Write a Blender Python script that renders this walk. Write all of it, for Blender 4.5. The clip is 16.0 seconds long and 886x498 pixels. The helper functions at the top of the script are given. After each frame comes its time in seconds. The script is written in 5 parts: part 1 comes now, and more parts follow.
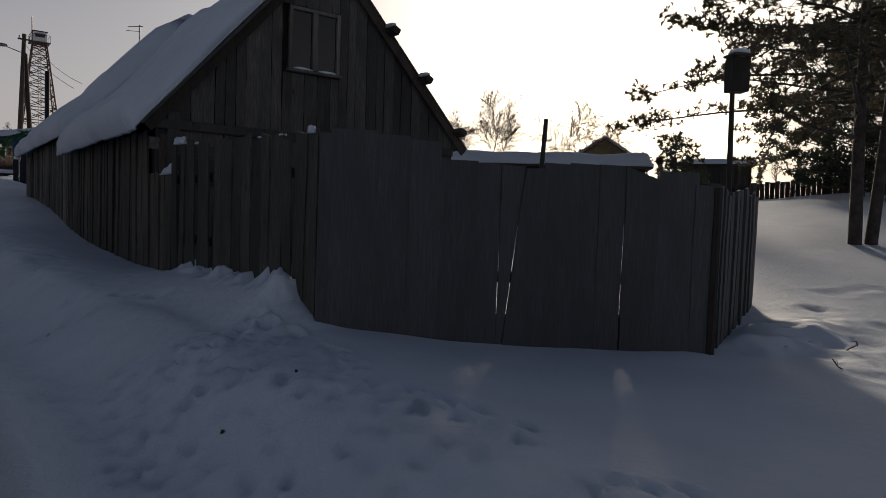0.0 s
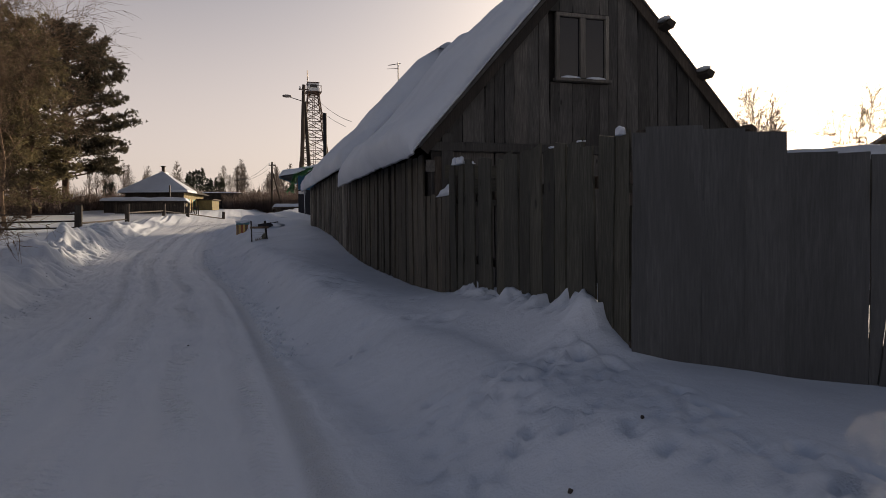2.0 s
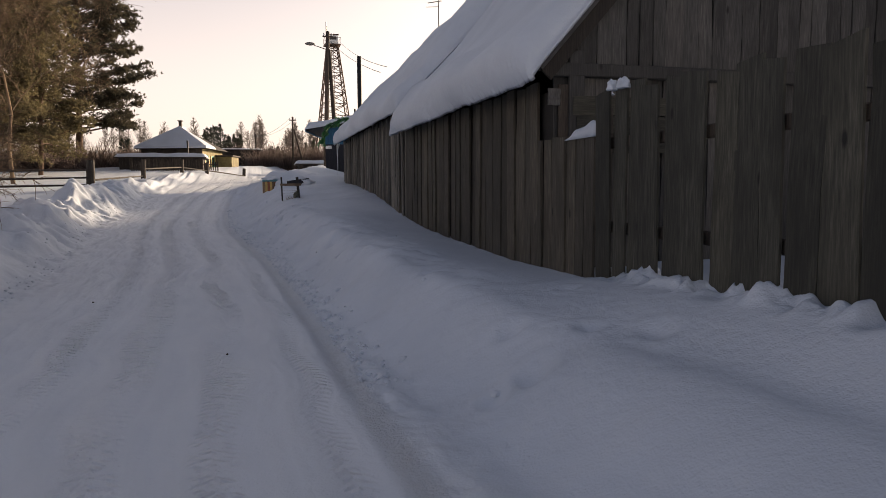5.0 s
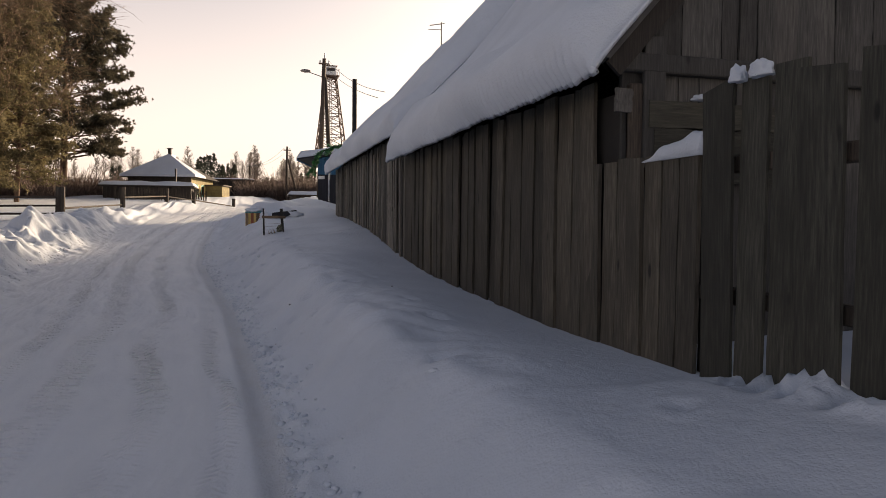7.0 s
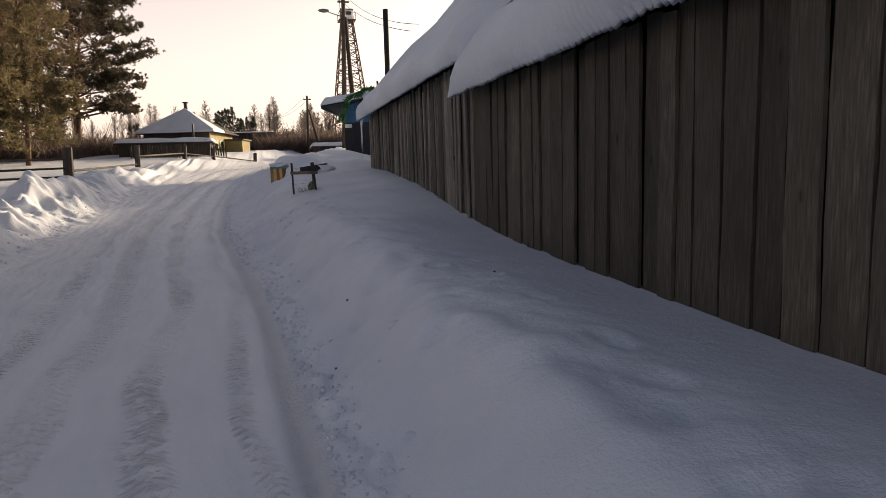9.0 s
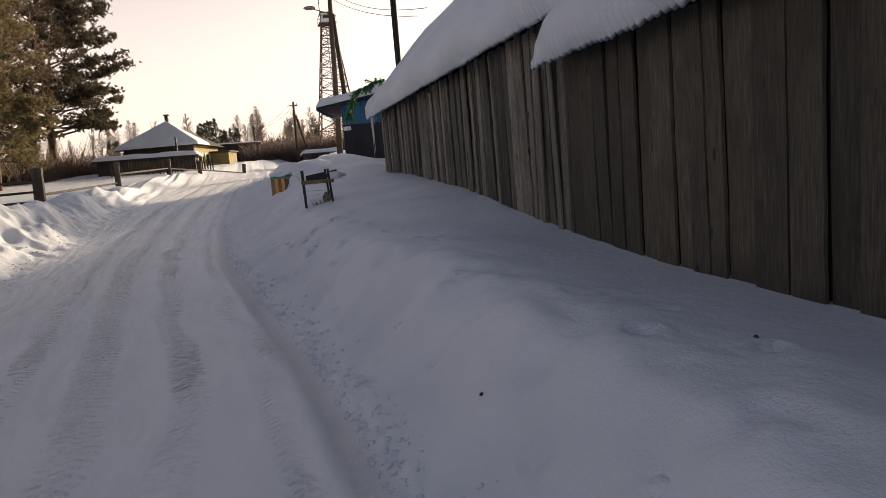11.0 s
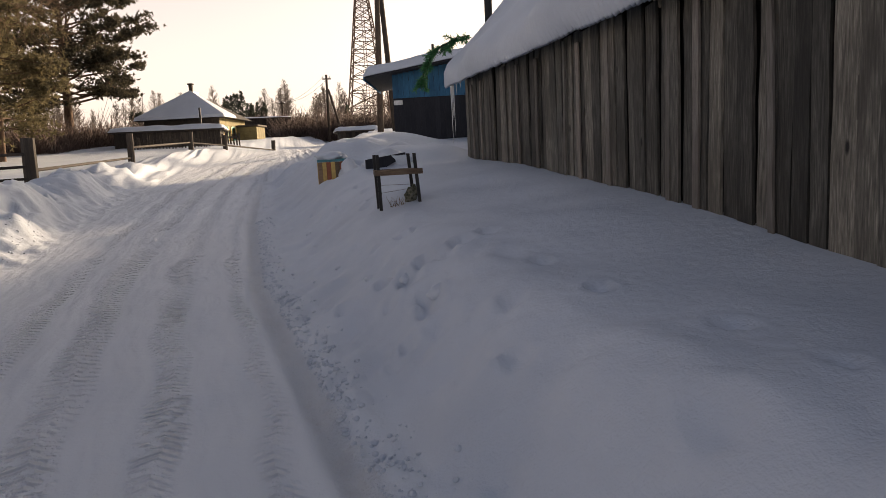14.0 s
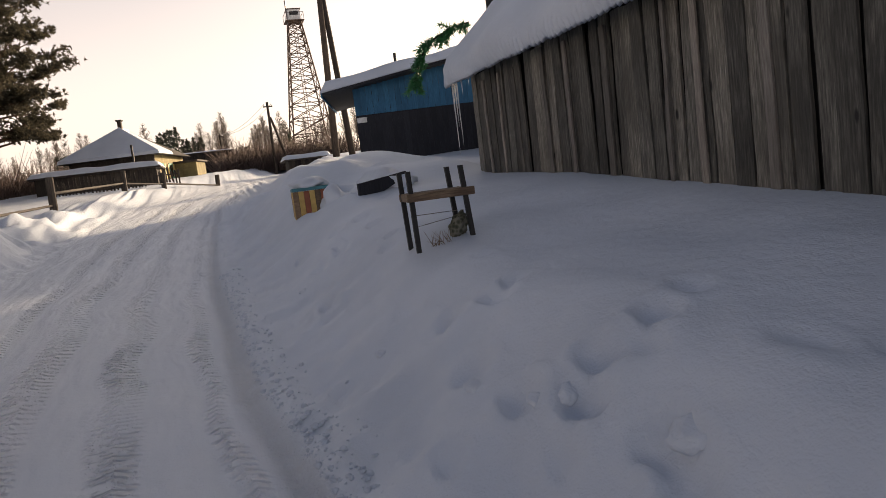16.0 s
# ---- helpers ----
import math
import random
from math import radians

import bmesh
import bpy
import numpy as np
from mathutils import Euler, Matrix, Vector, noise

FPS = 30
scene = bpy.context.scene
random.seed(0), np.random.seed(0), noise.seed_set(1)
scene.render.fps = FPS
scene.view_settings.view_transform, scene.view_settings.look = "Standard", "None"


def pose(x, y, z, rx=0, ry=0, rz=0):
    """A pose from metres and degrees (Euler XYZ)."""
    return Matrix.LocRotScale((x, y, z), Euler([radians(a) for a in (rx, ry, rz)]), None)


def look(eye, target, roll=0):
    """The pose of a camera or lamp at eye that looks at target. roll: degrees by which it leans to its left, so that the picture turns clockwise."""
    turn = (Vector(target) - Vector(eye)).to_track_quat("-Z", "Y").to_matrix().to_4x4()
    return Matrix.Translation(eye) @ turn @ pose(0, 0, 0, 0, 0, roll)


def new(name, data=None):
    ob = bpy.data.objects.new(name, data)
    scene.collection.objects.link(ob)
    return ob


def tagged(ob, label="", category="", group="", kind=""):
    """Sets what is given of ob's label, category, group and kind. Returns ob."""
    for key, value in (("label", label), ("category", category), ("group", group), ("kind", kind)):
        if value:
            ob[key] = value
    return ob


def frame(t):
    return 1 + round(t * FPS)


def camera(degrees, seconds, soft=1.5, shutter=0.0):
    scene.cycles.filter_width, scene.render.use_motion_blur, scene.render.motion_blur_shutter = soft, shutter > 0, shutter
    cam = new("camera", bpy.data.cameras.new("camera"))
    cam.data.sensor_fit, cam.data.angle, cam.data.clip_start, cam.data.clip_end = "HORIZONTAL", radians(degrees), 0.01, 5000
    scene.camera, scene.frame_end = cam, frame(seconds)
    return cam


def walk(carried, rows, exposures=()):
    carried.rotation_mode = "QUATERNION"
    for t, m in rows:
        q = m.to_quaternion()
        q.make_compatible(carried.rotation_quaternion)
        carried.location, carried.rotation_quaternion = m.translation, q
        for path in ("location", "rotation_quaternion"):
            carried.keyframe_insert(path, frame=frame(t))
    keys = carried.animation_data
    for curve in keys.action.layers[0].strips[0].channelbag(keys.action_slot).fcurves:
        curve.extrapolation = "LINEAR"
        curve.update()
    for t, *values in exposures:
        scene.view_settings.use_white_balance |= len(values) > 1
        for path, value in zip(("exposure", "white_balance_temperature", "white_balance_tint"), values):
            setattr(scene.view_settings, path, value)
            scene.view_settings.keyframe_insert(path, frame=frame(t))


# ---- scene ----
cam = camera(67.1, 16.0, soft=0.5)
PATH = [
    (0, (0.236, -0.205, 1.353), (1.439, 1.389, 1.242), 2.0),
    (0.5, (0.17, -0.144, 1.317), (1.159, 1.583, 1.114), 1.0),
    (1, (0.156, 0.004, 1.309), (0.974, 1.807, 1.026), 2.4),
    (1.5, (0.143, 0.24, 1.326), (0.804, 2.115, 1.102), 0.4),
    (2, (0.057, 0.652, 1.323), (0.633, 2.566, 1.254), -0.6),
    (2.5, (-0.017, 1.041, 1.321), (0.576, 2.949, 1.228), 1.3),
    (3, (-0.03, 1.477, 1.328), (0.49, 3.403, 1.184), 0.9),
    (3.5, (-0.123, 1.935, 1.304), (0.363, 3.875, 1.274), -0.4),
    (4, (-0.199, 2.423, 1.275), (0.195, 4.382, 1.189), 0.9),
    (4.5, (-0.242, 2.925, 1.307), (0.173, 4.878, 1.186), 1.7),
    (5, (-0.299, 3.555, 1.3), (0.228, 5.475, 1.108), -0.5),
    (5.2, (-0.276, 3.76, 1.278), (0.283, 5.675, 1.141), 0.5),
    (7.5, (0.2, 6.4, 1.37), (0.736, 8.326, 1.277), 0.2),
    (8, (0.215, 7.1, 1.401), (0.686, 9.033, 1.203), -3.0),
    (8.2, (0.2, 7.38, 1.41), (0.622, 9.316, 1.145), -1.3),
    (10.3, (-0.308, 10.025, 1.403), (0.254, 11.932, 1.184), -3.3),
    (10.5, (-0.32, 10.332, 1.433), (0.19, 12.246, 1.158), -3.9),
    (11, (-0.417, 11.033, 1.431), (0.087, 12.953, 1.184), -5.0),
    (11.5, (-0.474, 11.693, 1.446), (0.063, 13.607, 1.221), -3.5),
    (12, (-0.537, 12.45, 1.469), (-0.179, 14.405, 1.243), -2.8),
    (12.5, (-0.604, 13.146, 1.52), (-0.167, 15.083, 1.283), -2.9),
    (13, (-0.629, 13.848, 1.562), (-0.244, 15.789, 1.271), -3.4),
    (13.5, (-0.718, 14.573, 1.563), (-0.299, 16.5, 1.235), -3.8),
    (14, (-0.776, 15.357, 1.588), (-0.335, 17.285, 1.293), -3.1),
    (14.5, (-0.892, 16.085, 1.568), (-0.387, 17.999, 1.279), -4.0),
    (15, (-0.998, 16.848, 1.546), (-0.542, 18.771, 1.237), -5.2),
    (15.5, (-1.083, 17.619, 1.556), (-0.699, 19.559, 1.26), -3.0),
    (16, (-1.143, 18.24, 1.572), (-0.547, 20.133, 1.327), -7.3),
]
EXPOSURES = [(0.0, -0.77, 6100, 8), (0.6, -0.38, 6250, 9), (1.0, -0.06, 6500, 11), (1.5, 0.19, 6850, 13), (2.5, -0.2, 6950, 12), (3.0, -0.1, 6950, 12), (3.5, 0.16, 6950, 12), (4.0, 0.42, 7000, 12), (5.0, 0.64, 7150, 13), (7.5, 0.72, 7450, 13), (11.0, 0.74, 7450, 13), (16.0, 0.76, 7400, 12)]
walk(cam, [(t, look(eye, target, roll)) for t, eye, target, roll in PATH], EXPOSURES)

# ---- light ----
SUN_AZ, SUN_EL = 50.0, 13.0   # degrees clockwise from +y, above the horizon
world = bpy.data.worlds.new("winter_sky")
scene.world = world
world.use_nodes = True
wn, wl = world.node_tree.nodes, world.node_tree.links
wn.clear()
sky = wn.new("ShaderNodeTexSky")
sky.sky_type, sky.sun_disc = "NISHITA", False
sky.sun_elevation, sky.sun_rotation = radians(SUN_EL), radians(SUN_AZ)
sky.air_density, sky.dust_density, sky.ozone_density = 0.6, 4.0, 1.0
haze = wn.new("ShaderNodeMix")
haze.data_type = "RGBA"
haze.inputs[7].default_value = (9.7, 8.4, 7.75, 1)
# pale winter haze, thick at the horizon and thinning upwards
up_dir = wn.new("ShaderNodeSeparateXYZ")
wl.new(wn.new("ShaderNodeTexCoord").outputs["Generated"], up_dir.inputs[0])
thin = wn.new("ShaderNodeMapRange")
thin.interpolation_type = "SMOOTHSTEP"
thin.inputs[1].default_value, thin.inputs[2].default_value = 0.06, 0.5
thin.inputs[3].default_value, thin.inputs[4].default_value = 0.6, 0.03
wl.new(up_dir.outputs[2], thin.inputs[0])
wl.new(thin.outputs[0], haze.inputs[0])
wl.new(sky.outputs[0], haze.inputs[6])
bg = wn.new("ShaderNodeBackground")
bg.inputs[1].default_value = 0.1
wl.new(haze.outputs[2], bg.inputs[0])
wl.new(bg.outputs[0], wn.new("ShaderNodeOutputWorld").inputs[0])
sun = new("sun", bpy.data.lights.new("sun", "SUN"))
sun.data.energy, sun.data.angle, sun.data.color = 5.0, radians(5.0), (1.0, 0.82, 0.62)
sa, se = radians(SUN_AZ), radians(SUN_EL)
SUN_DIR = Vector((math.sin(sa) * math.cos(se), math.cos(sa) * math.cos(se), math.sin(se)))
sun.matrix_world = look(SUN_DIR * 60, (0, 0, 0))


# ---- materials ----
def material(name, rough=0.8, metal=0.0):
    m = bpy.data.materials.new(name)
    m.use_nodes = True
    b = m.node_tree.nodes["Principled BSDF"]
    b.inputs["Roughness"].default_value, b.inputs["Metallic"].default_value = rough, metal
    return m, m.node_tree.nodes, m.node_tree.links, b


def noise_node(n, l, scale, detail=4.0, vec=None, rough=0.55):
    t = n.new("ShaderNodeTexNoise")
    t.inputs["Scale"].default_value, t.inputs["Detail"].default_value, t.inputs["Roughness"].default_value = scale, detail, rough
    if vec is not None:
        l.new(vec, t.inputs["Vector"])
    return t


def ramp(n, l, src, stops):
    r = n.new("ShaderNodeValToRGB")
    while len(r.color_ramp.elements) < len(stops):
        r.color_ramp.elements.new(0.5)
    for e, (p, c) in zip(r.color_ramp.elements, stops):
        e.position, e.color = p, (*c, 1)
    l.new(src, r.inputs[0])
    return r


def mix(n, l, fac, a, b, mode="MIX"):
    m = n.new("ShaderNodeMix")
    m.data_type, m.blend_type = "RGBA", mode
    for sock, v in ((m.inputs[0], fac), (m.inputs[6], a), (m.inputs[7], b)):
        if isinstance(v, (int, float)):
            sock.default_value = v
        elif isinstance(v, tuple):
            sock.default_value = (*v, 1)
        else:
            l.new(v, sock)
    return m.outputs[2]


def calc(n, l, op, a, b=0.0, c=None):
    m = n.new("ShaderNodeMath")
    m.operation = op
    for sock, v in zip(m.inputs, (a, b, c)):
        if v is None:
            continue
        if isinstance(v, (int, float)):
            sock.default_value = v
        else:
            l.new(v, sock)
    return m.outputs[0]


def bump(n, l, b, height, strength, dist, normal=None):
    k = n.new("ShaderNodeBump")
    k.inputs["Strength"].default_value, k.inputs["Distance"].default_value = strength, dist
    l.new(height, k.inputs["Height"])
    if normal is not None:
        l.new(normal, k.inputs["Normal"])
    l.new(k.outputs[0], b.inputs["Normal"])
    return k.outputs[0]


def coords(n, l, scale=(1, 1, 1), shift=True):
    t = n.new("ShaderNodeTexCoord")
    v = t.outputs["Object"]
    if shift:
        o = n.new("ShaderNodeObjectInfo")
        s = n.new("ShaderNodeVectorMath")
        s.operation = "SCALE"
        s.inputs[0].default_value = (37.0, 19.0, 53.0)
        l.new(o.outputs["Random"], s.inputs[3])
        a = n.new("ShaderNodeVectorMath")
        l.new(v, a.inputs[0])
        l.new(s.outputs[0], a.inputs[1])
        v = a.outputs[0]
    m = n.new("ShaderNodeMapping")
    m.inputs["Scale"].default_value = scale
    l.new(v, m.inputs[0])
    return m.outputs[0]


def wood(name, dark, mid, light, grain=(14, 14, 0.9), knots=True, spread=0.5, rough=0.85):
    """Weathered wood with its grain along local z."""
    m, n, l, b = material(name, rough)
    v = coords(n, l, grain)
    g = noise_node(n, l, 5.0, 6.0, v, 0.65)
    col = ramp(n, l, g.outputs[0], [(0.3, dark), (0.52, mid), (0.74, light)]).outputs[0]
    v2 = coords(n, l, (2.2, 2.2, 0.7))
    s = noise_node(n, l, 1.6, 3.0, v2)
    col = mix(n, l, ramp(n, l, s.outputs[0], [(0.42, (0, 0, 0)), (0.7, (0.75, 0.75, 0.75))]).outputs[0], col, dark)
    o = n.new("ShaderNodeObjectInfo")
    tone = ramp(n, l, o.outputs["Random"], [(0.0, (1 - spread,) * 3), (0.6, (1, 1, 1)), (1.0, (1 + spread * 0.9, 1 + spread * 0.8, 1 + spread * 0.7))]).outputs[0]
    col = mix(n, l, 1.0, col, tone, "MULTIPLY")
    if knots:
        k = n.new("ShaderNodeTexVoronoi")
        k.inputs["Scale"].default_value = 2.6
        l.new(coords(n, l, (1.6, 1.6, 0.6)), k.inputs["Vector"])
        col = mix(n, l, ramp(n, l, k.outputs["Distance"], [(0.05, (1, 1, 1)), (0.1, (0, 0, 0))]).outputs[0], col, tuple(c * 0.35 for c in dark))
    l.new(col, b.inputs["Base Color"])
    bump(n, l, b, g.outputs[0], 0.5, 0.006)
    return m


def plain(name, colour, rough=0.7, metal=0.0, var=0.25, scale=6.0, bumps=0.2):
    m, n, l, b = material(name, rough, metal)
    v = coords(n, l)
    g = noise_node(n, l, scale, 5.0, v)
    f = noise_node(n, l, scale * 9, 3.0, v)
    lo, hi = tuple(c * (1 - var) for c in colour), tuple(min(1, c * (1 + var)) for c in colour)
    col = ramp(n, l, g.outputs[0], [(0.3, lo), (0.7, hi)]).outputs[0]
    l.new(col, b.inputs["Base Color"])
    bump(n, l, b, f.outputs[0], bumps, 0.004)
    return m


def snow_material(name, road=False):
    m, n, l, b = material(name, 0.65)
    t = n.new("ShaderNodeTexCoord")
    v = t.outputs["Object"]
    a = noise_node(n, l, 0.9, 5.0, v)
    c = noise_node(n, l, 9.0, 5.0, v, 0.6)
    f = noise_node(n, l, 70.0, 3.0, v)
    col = ramp(n, l, a.outputs[0], [(0.3, (0.52, 0.57, 0.64)), (0.7, (0.61, 0.66, 0.73))]).outputs[0]
    height = calc(n, l, "MULTIPLY_ADD", c.outputs[0], 0.4, calc(n, l, "MULTIPLY", f.outputs[0], 0.12))
    if road:
        at = n.new("ShaderNodeAttribute")
        at.attribute_name = "lane"
        sep = n.new("ShaderNodeSeparateXYZ")
        l.new(at.outputs["Vector"], sep.inputs[0])
        d, s, on = sep.outputs[0], sep.outputs[1], sep.outputs[2]
        wob = noise_node(n, l, 0.5, 2.0, v)
        dw = calc(n, l, "ADD", d, calc(n, l, "MULTIPLY_ADD", wob.outputs[0], 0.5, -0.25))
        total = None
        for centre, half, step in ((-0.6, 0.12, 0.085), (0.02, 0.16, 0.1), (0.68, 0.13, 0.075), (1.28, 0.08, 0.085)):
            off = calc(n, l, "ABSOLUTE", calc(n, l, "SUBTRACT", dw, centre))
            band = n.new("ShaderNodeMapRange")
            band.interpolation_type = "SMOOTHSTEP"
            for i, val in enumerate((half + 0.03, half - 0.04, 0.0, 1.0)):
                band.inputs[i + 1].default_value = val
            l.new(off, band.inputs[0])
            lug = calc(n, l, "SINE", calc(n, l, "MULTIPLY", calc(n, l, "MULTIPLY_ADD", off, 0.9, s), 2 * math.pi / step))
            lug = calc(n, l, "MULTIPLY_ADD", lug, 0.5, 0.0)
            one = calc(n, l, "MULTIPLY", lug, band.outputs[0])
            total = one if total is None else calc(n, l, "ADD", total, one)
        patch = noise_node(n, l, 0.55, 2.0, v)
        pm = ramp(n, l, patch.outputs[0], [(0.38, (0.3, 0.3, 0.3)), (0.6, (1, 1, 1))]).outputs[0]
        worn = noise_node(n, l, 13.0, 3.0, v)
        pm = calc(n, l, "MULTIPLY", pm, ramp(n, l, worn.outputs[0], [(0.42, (0, 0, 0)), (0.58, (1, 1, 1))]).outputs[0])
        total = calc(n, l, "MULTIPLY", calc(n, l, "MULTIPLY", total, on), pm)
        fresh = n.new("ShaderNodeMapRange")   # the tracks are crisper further up the lane
        for i, val in enumerate((5.0, 16.0, 0.4, 1.15)):
            fresh.inputs[i + 1].default_value = val
        l.new(s, fresh.inputs[0])
        total = calc(n, l, "MULTIPLY", total, fresh.outputs[0])
        height = calc(n, l, "MULTIPLY_ADD", total, 1.3, height)
        cv = n.new("ShaderNodeCombineXYZ")
        l.new(calc(n, l, "MULTIPLY", dw, 3.2), cv.inputs[0])
        l.new(calc(n, l, "MULTIPLY", s, 0.55), cv.inputs[1])
        streak = noise_node(n, l, 1.6, 2.0, cv.outputs[0], 0.5)
        height = calc(n, l, "MULTIPLY_ADD", calc(n, l, "MULTIPLY", streak.outputs[0], on), 1.2, height)
        col = mix(n, l, calc(n, l, "MULTIPLY", ramp(n, l, streak.outputs[0], [(0.35, (0, 0, 0)), (0.62, (0.5, 0.5, 0.5))]).outputs[0], on), col, (0.70, 0.74, 0.79))
        # dirty packed snow in the edge rut and faint grey on the lane
        edge = n.new("ShaderNodeMapRange")
        edge.interpolation_type = "SMOOTHSTEP"
        for i, val in enumerate((0.16, 0.03, 0.0, 1.0)):
            edge.inputs[i + 1].default_value = val
        l.new(calc(n, l, "ABSOLUTE", calc(n, l, "SUBTRACT", d, 1.56)), edge.inputs[0])
        dirt = calc(n, l, "MULTIPLY", calc(n, l, "MULTIPLY", edge.outputs[0], on), ramp(n, l, c.outputs[0], [(0.35, (0, 0, 0)), (0.65, (0.4, 0.4, 0.4))]).outputs[0])
        broken = noise_node(n, l, 1.7, 3.0, v)
        dirt = calc(n, l, "MULTIPLY", dirt, ramp(n, l, broken.outputs[0], [(0.36, (0.12, 0.12, 0.12)), (0.66, (1, 1, 1))]).outputs[0])
        grit = noise_node(n, l, 32.0, 4.0, v, 0.65)
        height = calc(n, l, "MULTIPLY_ADD", calc(n, l, "MULTIPLY", edge.outputs[0], grit.outputs[0]), 1.3, height)
        col = mix(n, l, dirt, col, (0.41, 0.395, 0.375))
        col = mix(n, l, calc(n, l, "MULTIPLY", on, 0.5), col, (0.72, 0.75, 0.79))
    l.new(col, b.inputs["Base Color"])
    bump(n, l, b, height, 0.9, 0.04)
    return m


M_GROUND = snow_material("packed_snow", True)
M_SNOW = snow_material("fresh_snow")
M_BOARD = wood("weathered_board", (0.03, 0.027, 0.021), (0.07, 0.062, 0.048), (0.13, 0.117, 0.093), spread=0.42)
M_GREYBOARD = wood("grey_shed_board", (0.045, 0.043, 0.037), (0.14, 0.134, 0.116), (0.31, 0.295, 0.26), spread=0.65)
M_BATTEN = wood("grey_batten", (0.10, 0.09, 0.08), (0.2, 0.185, 0.165), (0.3, 0.28, 0.25), knots=False)
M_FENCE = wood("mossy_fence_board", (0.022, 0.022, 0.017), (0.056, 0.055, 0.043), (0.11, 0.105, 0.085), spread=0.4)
M_GATE = wood("dark_gate_board", (0.05, 0.052, 0.055), (0.072, 0.075, 0.078), (0.1, 0.103, 0.104), spread=0.12, knots=False)
M_GABLE = wood("gable_board", (0.04, 0.039, 0.038), (0.085, 0.082, 0.078), (0.15, 0.145, 0.135))
M_OLDWOOD = wood("dark_old_wood", (0.02, 0.016, 0.013), (0.05, 0.04, 0.032), (0.09, 0.075, 0.06))
M_POLE = wood("utility_pole_wood", (0.03, 0.022, 0.016), (0.07, 0.052, 0.04), (0.12, 0.095, 0.07), knots=False)
M_SHELF = wood("stool_shelf_wood", (0.09, 0.06, 0.04), (0.2, 0.14, 0.09), (0.3, 0.22, 0.15), grain=(1.2, 14, 14))
M_SLATE = plain("asbestos_slate", (0.16, 0.155, 0.15), 0.9)
# near-black: the shade behind plank gaps and in openings, put into the colour
M_DARK = plain("interior_shade_black", (0.02, 0.018, 0.016), 0.95)
M_BLUE = wood("faded_blue_paint", (0.02, 0.09, 0.17), (0.03, 0.14, 0.26), (0.06, 0.2, 0.33), spread=0.12, knots=False)
M_BLACKISH = wood("tarred_board", (0.012, 0.013, 0.018), (0.022, 0.024, 0.032), (0.035, 0.037, 0.045), spread=0.2, knots=False)
M_METAL = plain("galvanised_steel", (0.22, 0.2, 0.19), 0.55, 0.7)
M_RUST = plain("rusty_steel", (0.12, 0.075, 0.055), 0.7, 0.4)
M_IRON = plain("dark_iron", (0.03, 0.03, 0.03), 0.6, 0.5)
M_WHITE = plain("white_paint", (0.72, 0.72, 0.7), 0.6)
M_GREENP = plain("green_paint", (0.03, 0.19, 0.13), 0.6)
M_YELLOW = plain("yellow_paint", (0.5, 0.34, 0.11), 0.6)
M_REDP = plain("red_brown_paint", (0.26, 0.08, 0.04), 0.6)
M_TEAL = plain("teal_paint", (0.05, 0.2, 0.24), 0.6)
M_HOUSE = wood("ochre_house_wall", (0.24, 0.19, 0.08), (0.42, 0.34, 0.15), (0.52, 0.44, 0.22), grain=(0.8, 0.8, 9), knots=False)
def foliage(name, colour, through_=0.45, var=0.45):
    """Needles that let part of the light through."""
    m, n, l, b = material(name, 0.85)
    g = noise_node(n, l, 0.7, 4.0, coords(n, l))
    i = n.new("ShaderNodeNewGeometry")
    col = ramp(n, l, g.outputs[0], [(0.3, tuple(c * (1 - var) for c in colour)), (0.7, tuple(c * (1 + var) for c in colour))]).outputs[0]
    col = mix(n, l, 1.0, col, ramp(n, l, i.outputs["Random Per Island"], [(0.0, (0.6, 0.62, 0.6)), (1.0, (1.35, 1.3, 1.2))]).outputs[0], "MULTIPLY")
    l.new(col, b.inputs["Base Color"])
    t = n.new("ShaderNodeBsdfTranslucent")
    l.new(col, t.inputs[0])
    s = n.new("ShaderNodeMixShader")
    s.inputs[0].default_value = through_
    l.new(b.outputs[0], s.inputs[1])
    l.new(t.outputs[0], s.inputs[2])
    l.new(s.outputs[0], n["Material Output"].inputs[0])
    return m


M_BARK = plain("pine_bark", (0.12, 0.075, 0.05), 0.95, 0, 0.5, 5.0, 0.8)
M_BARKD = plain("dark_bark", (0.055, 0.045, 0.04), 0.95, 0, 0.5, 5.0, 0.8)
M_THICKET = foliage("dark_thicket_twigs", (0.12, 0.085, 0.078), 0.2, 0.3)
M_TWIG = foliage("brown_twigs", (0.19, 0.13, 0.085), 0.2, 0.3)
M_BIRCH = plain("pale_birch_twigs", (0.15, 0.12, 0.1), 0.95, 0, 0.4, 2.0, 0.0)
M_NEEDLE = foliage("pine_needles", (0.095, 0.085, 0.062), 0.4)
M_NEEDLEB = foliage("brownish_needles", (0.175, 0.15, 0.09), 0.5)
M_FIR = foliage("dark_fir_needles", (0.06, 0.07, 0.05), 0.3)
M_TINSEL = plain("green_plastic", (0.03, 0.17, 0.055), 0.45, 0, 0.4, 12.0, 0.3)
M_CABLE = plain("black_cable", (0.02, 0.02, 0.02), 0.6)
gm, gn, gl, gb = material("dark_window_glass", 0.08)
gb.inputs["Base Color"].default_value = (0.012, 0.013, 0.016, 1)
M_GLASS = gm


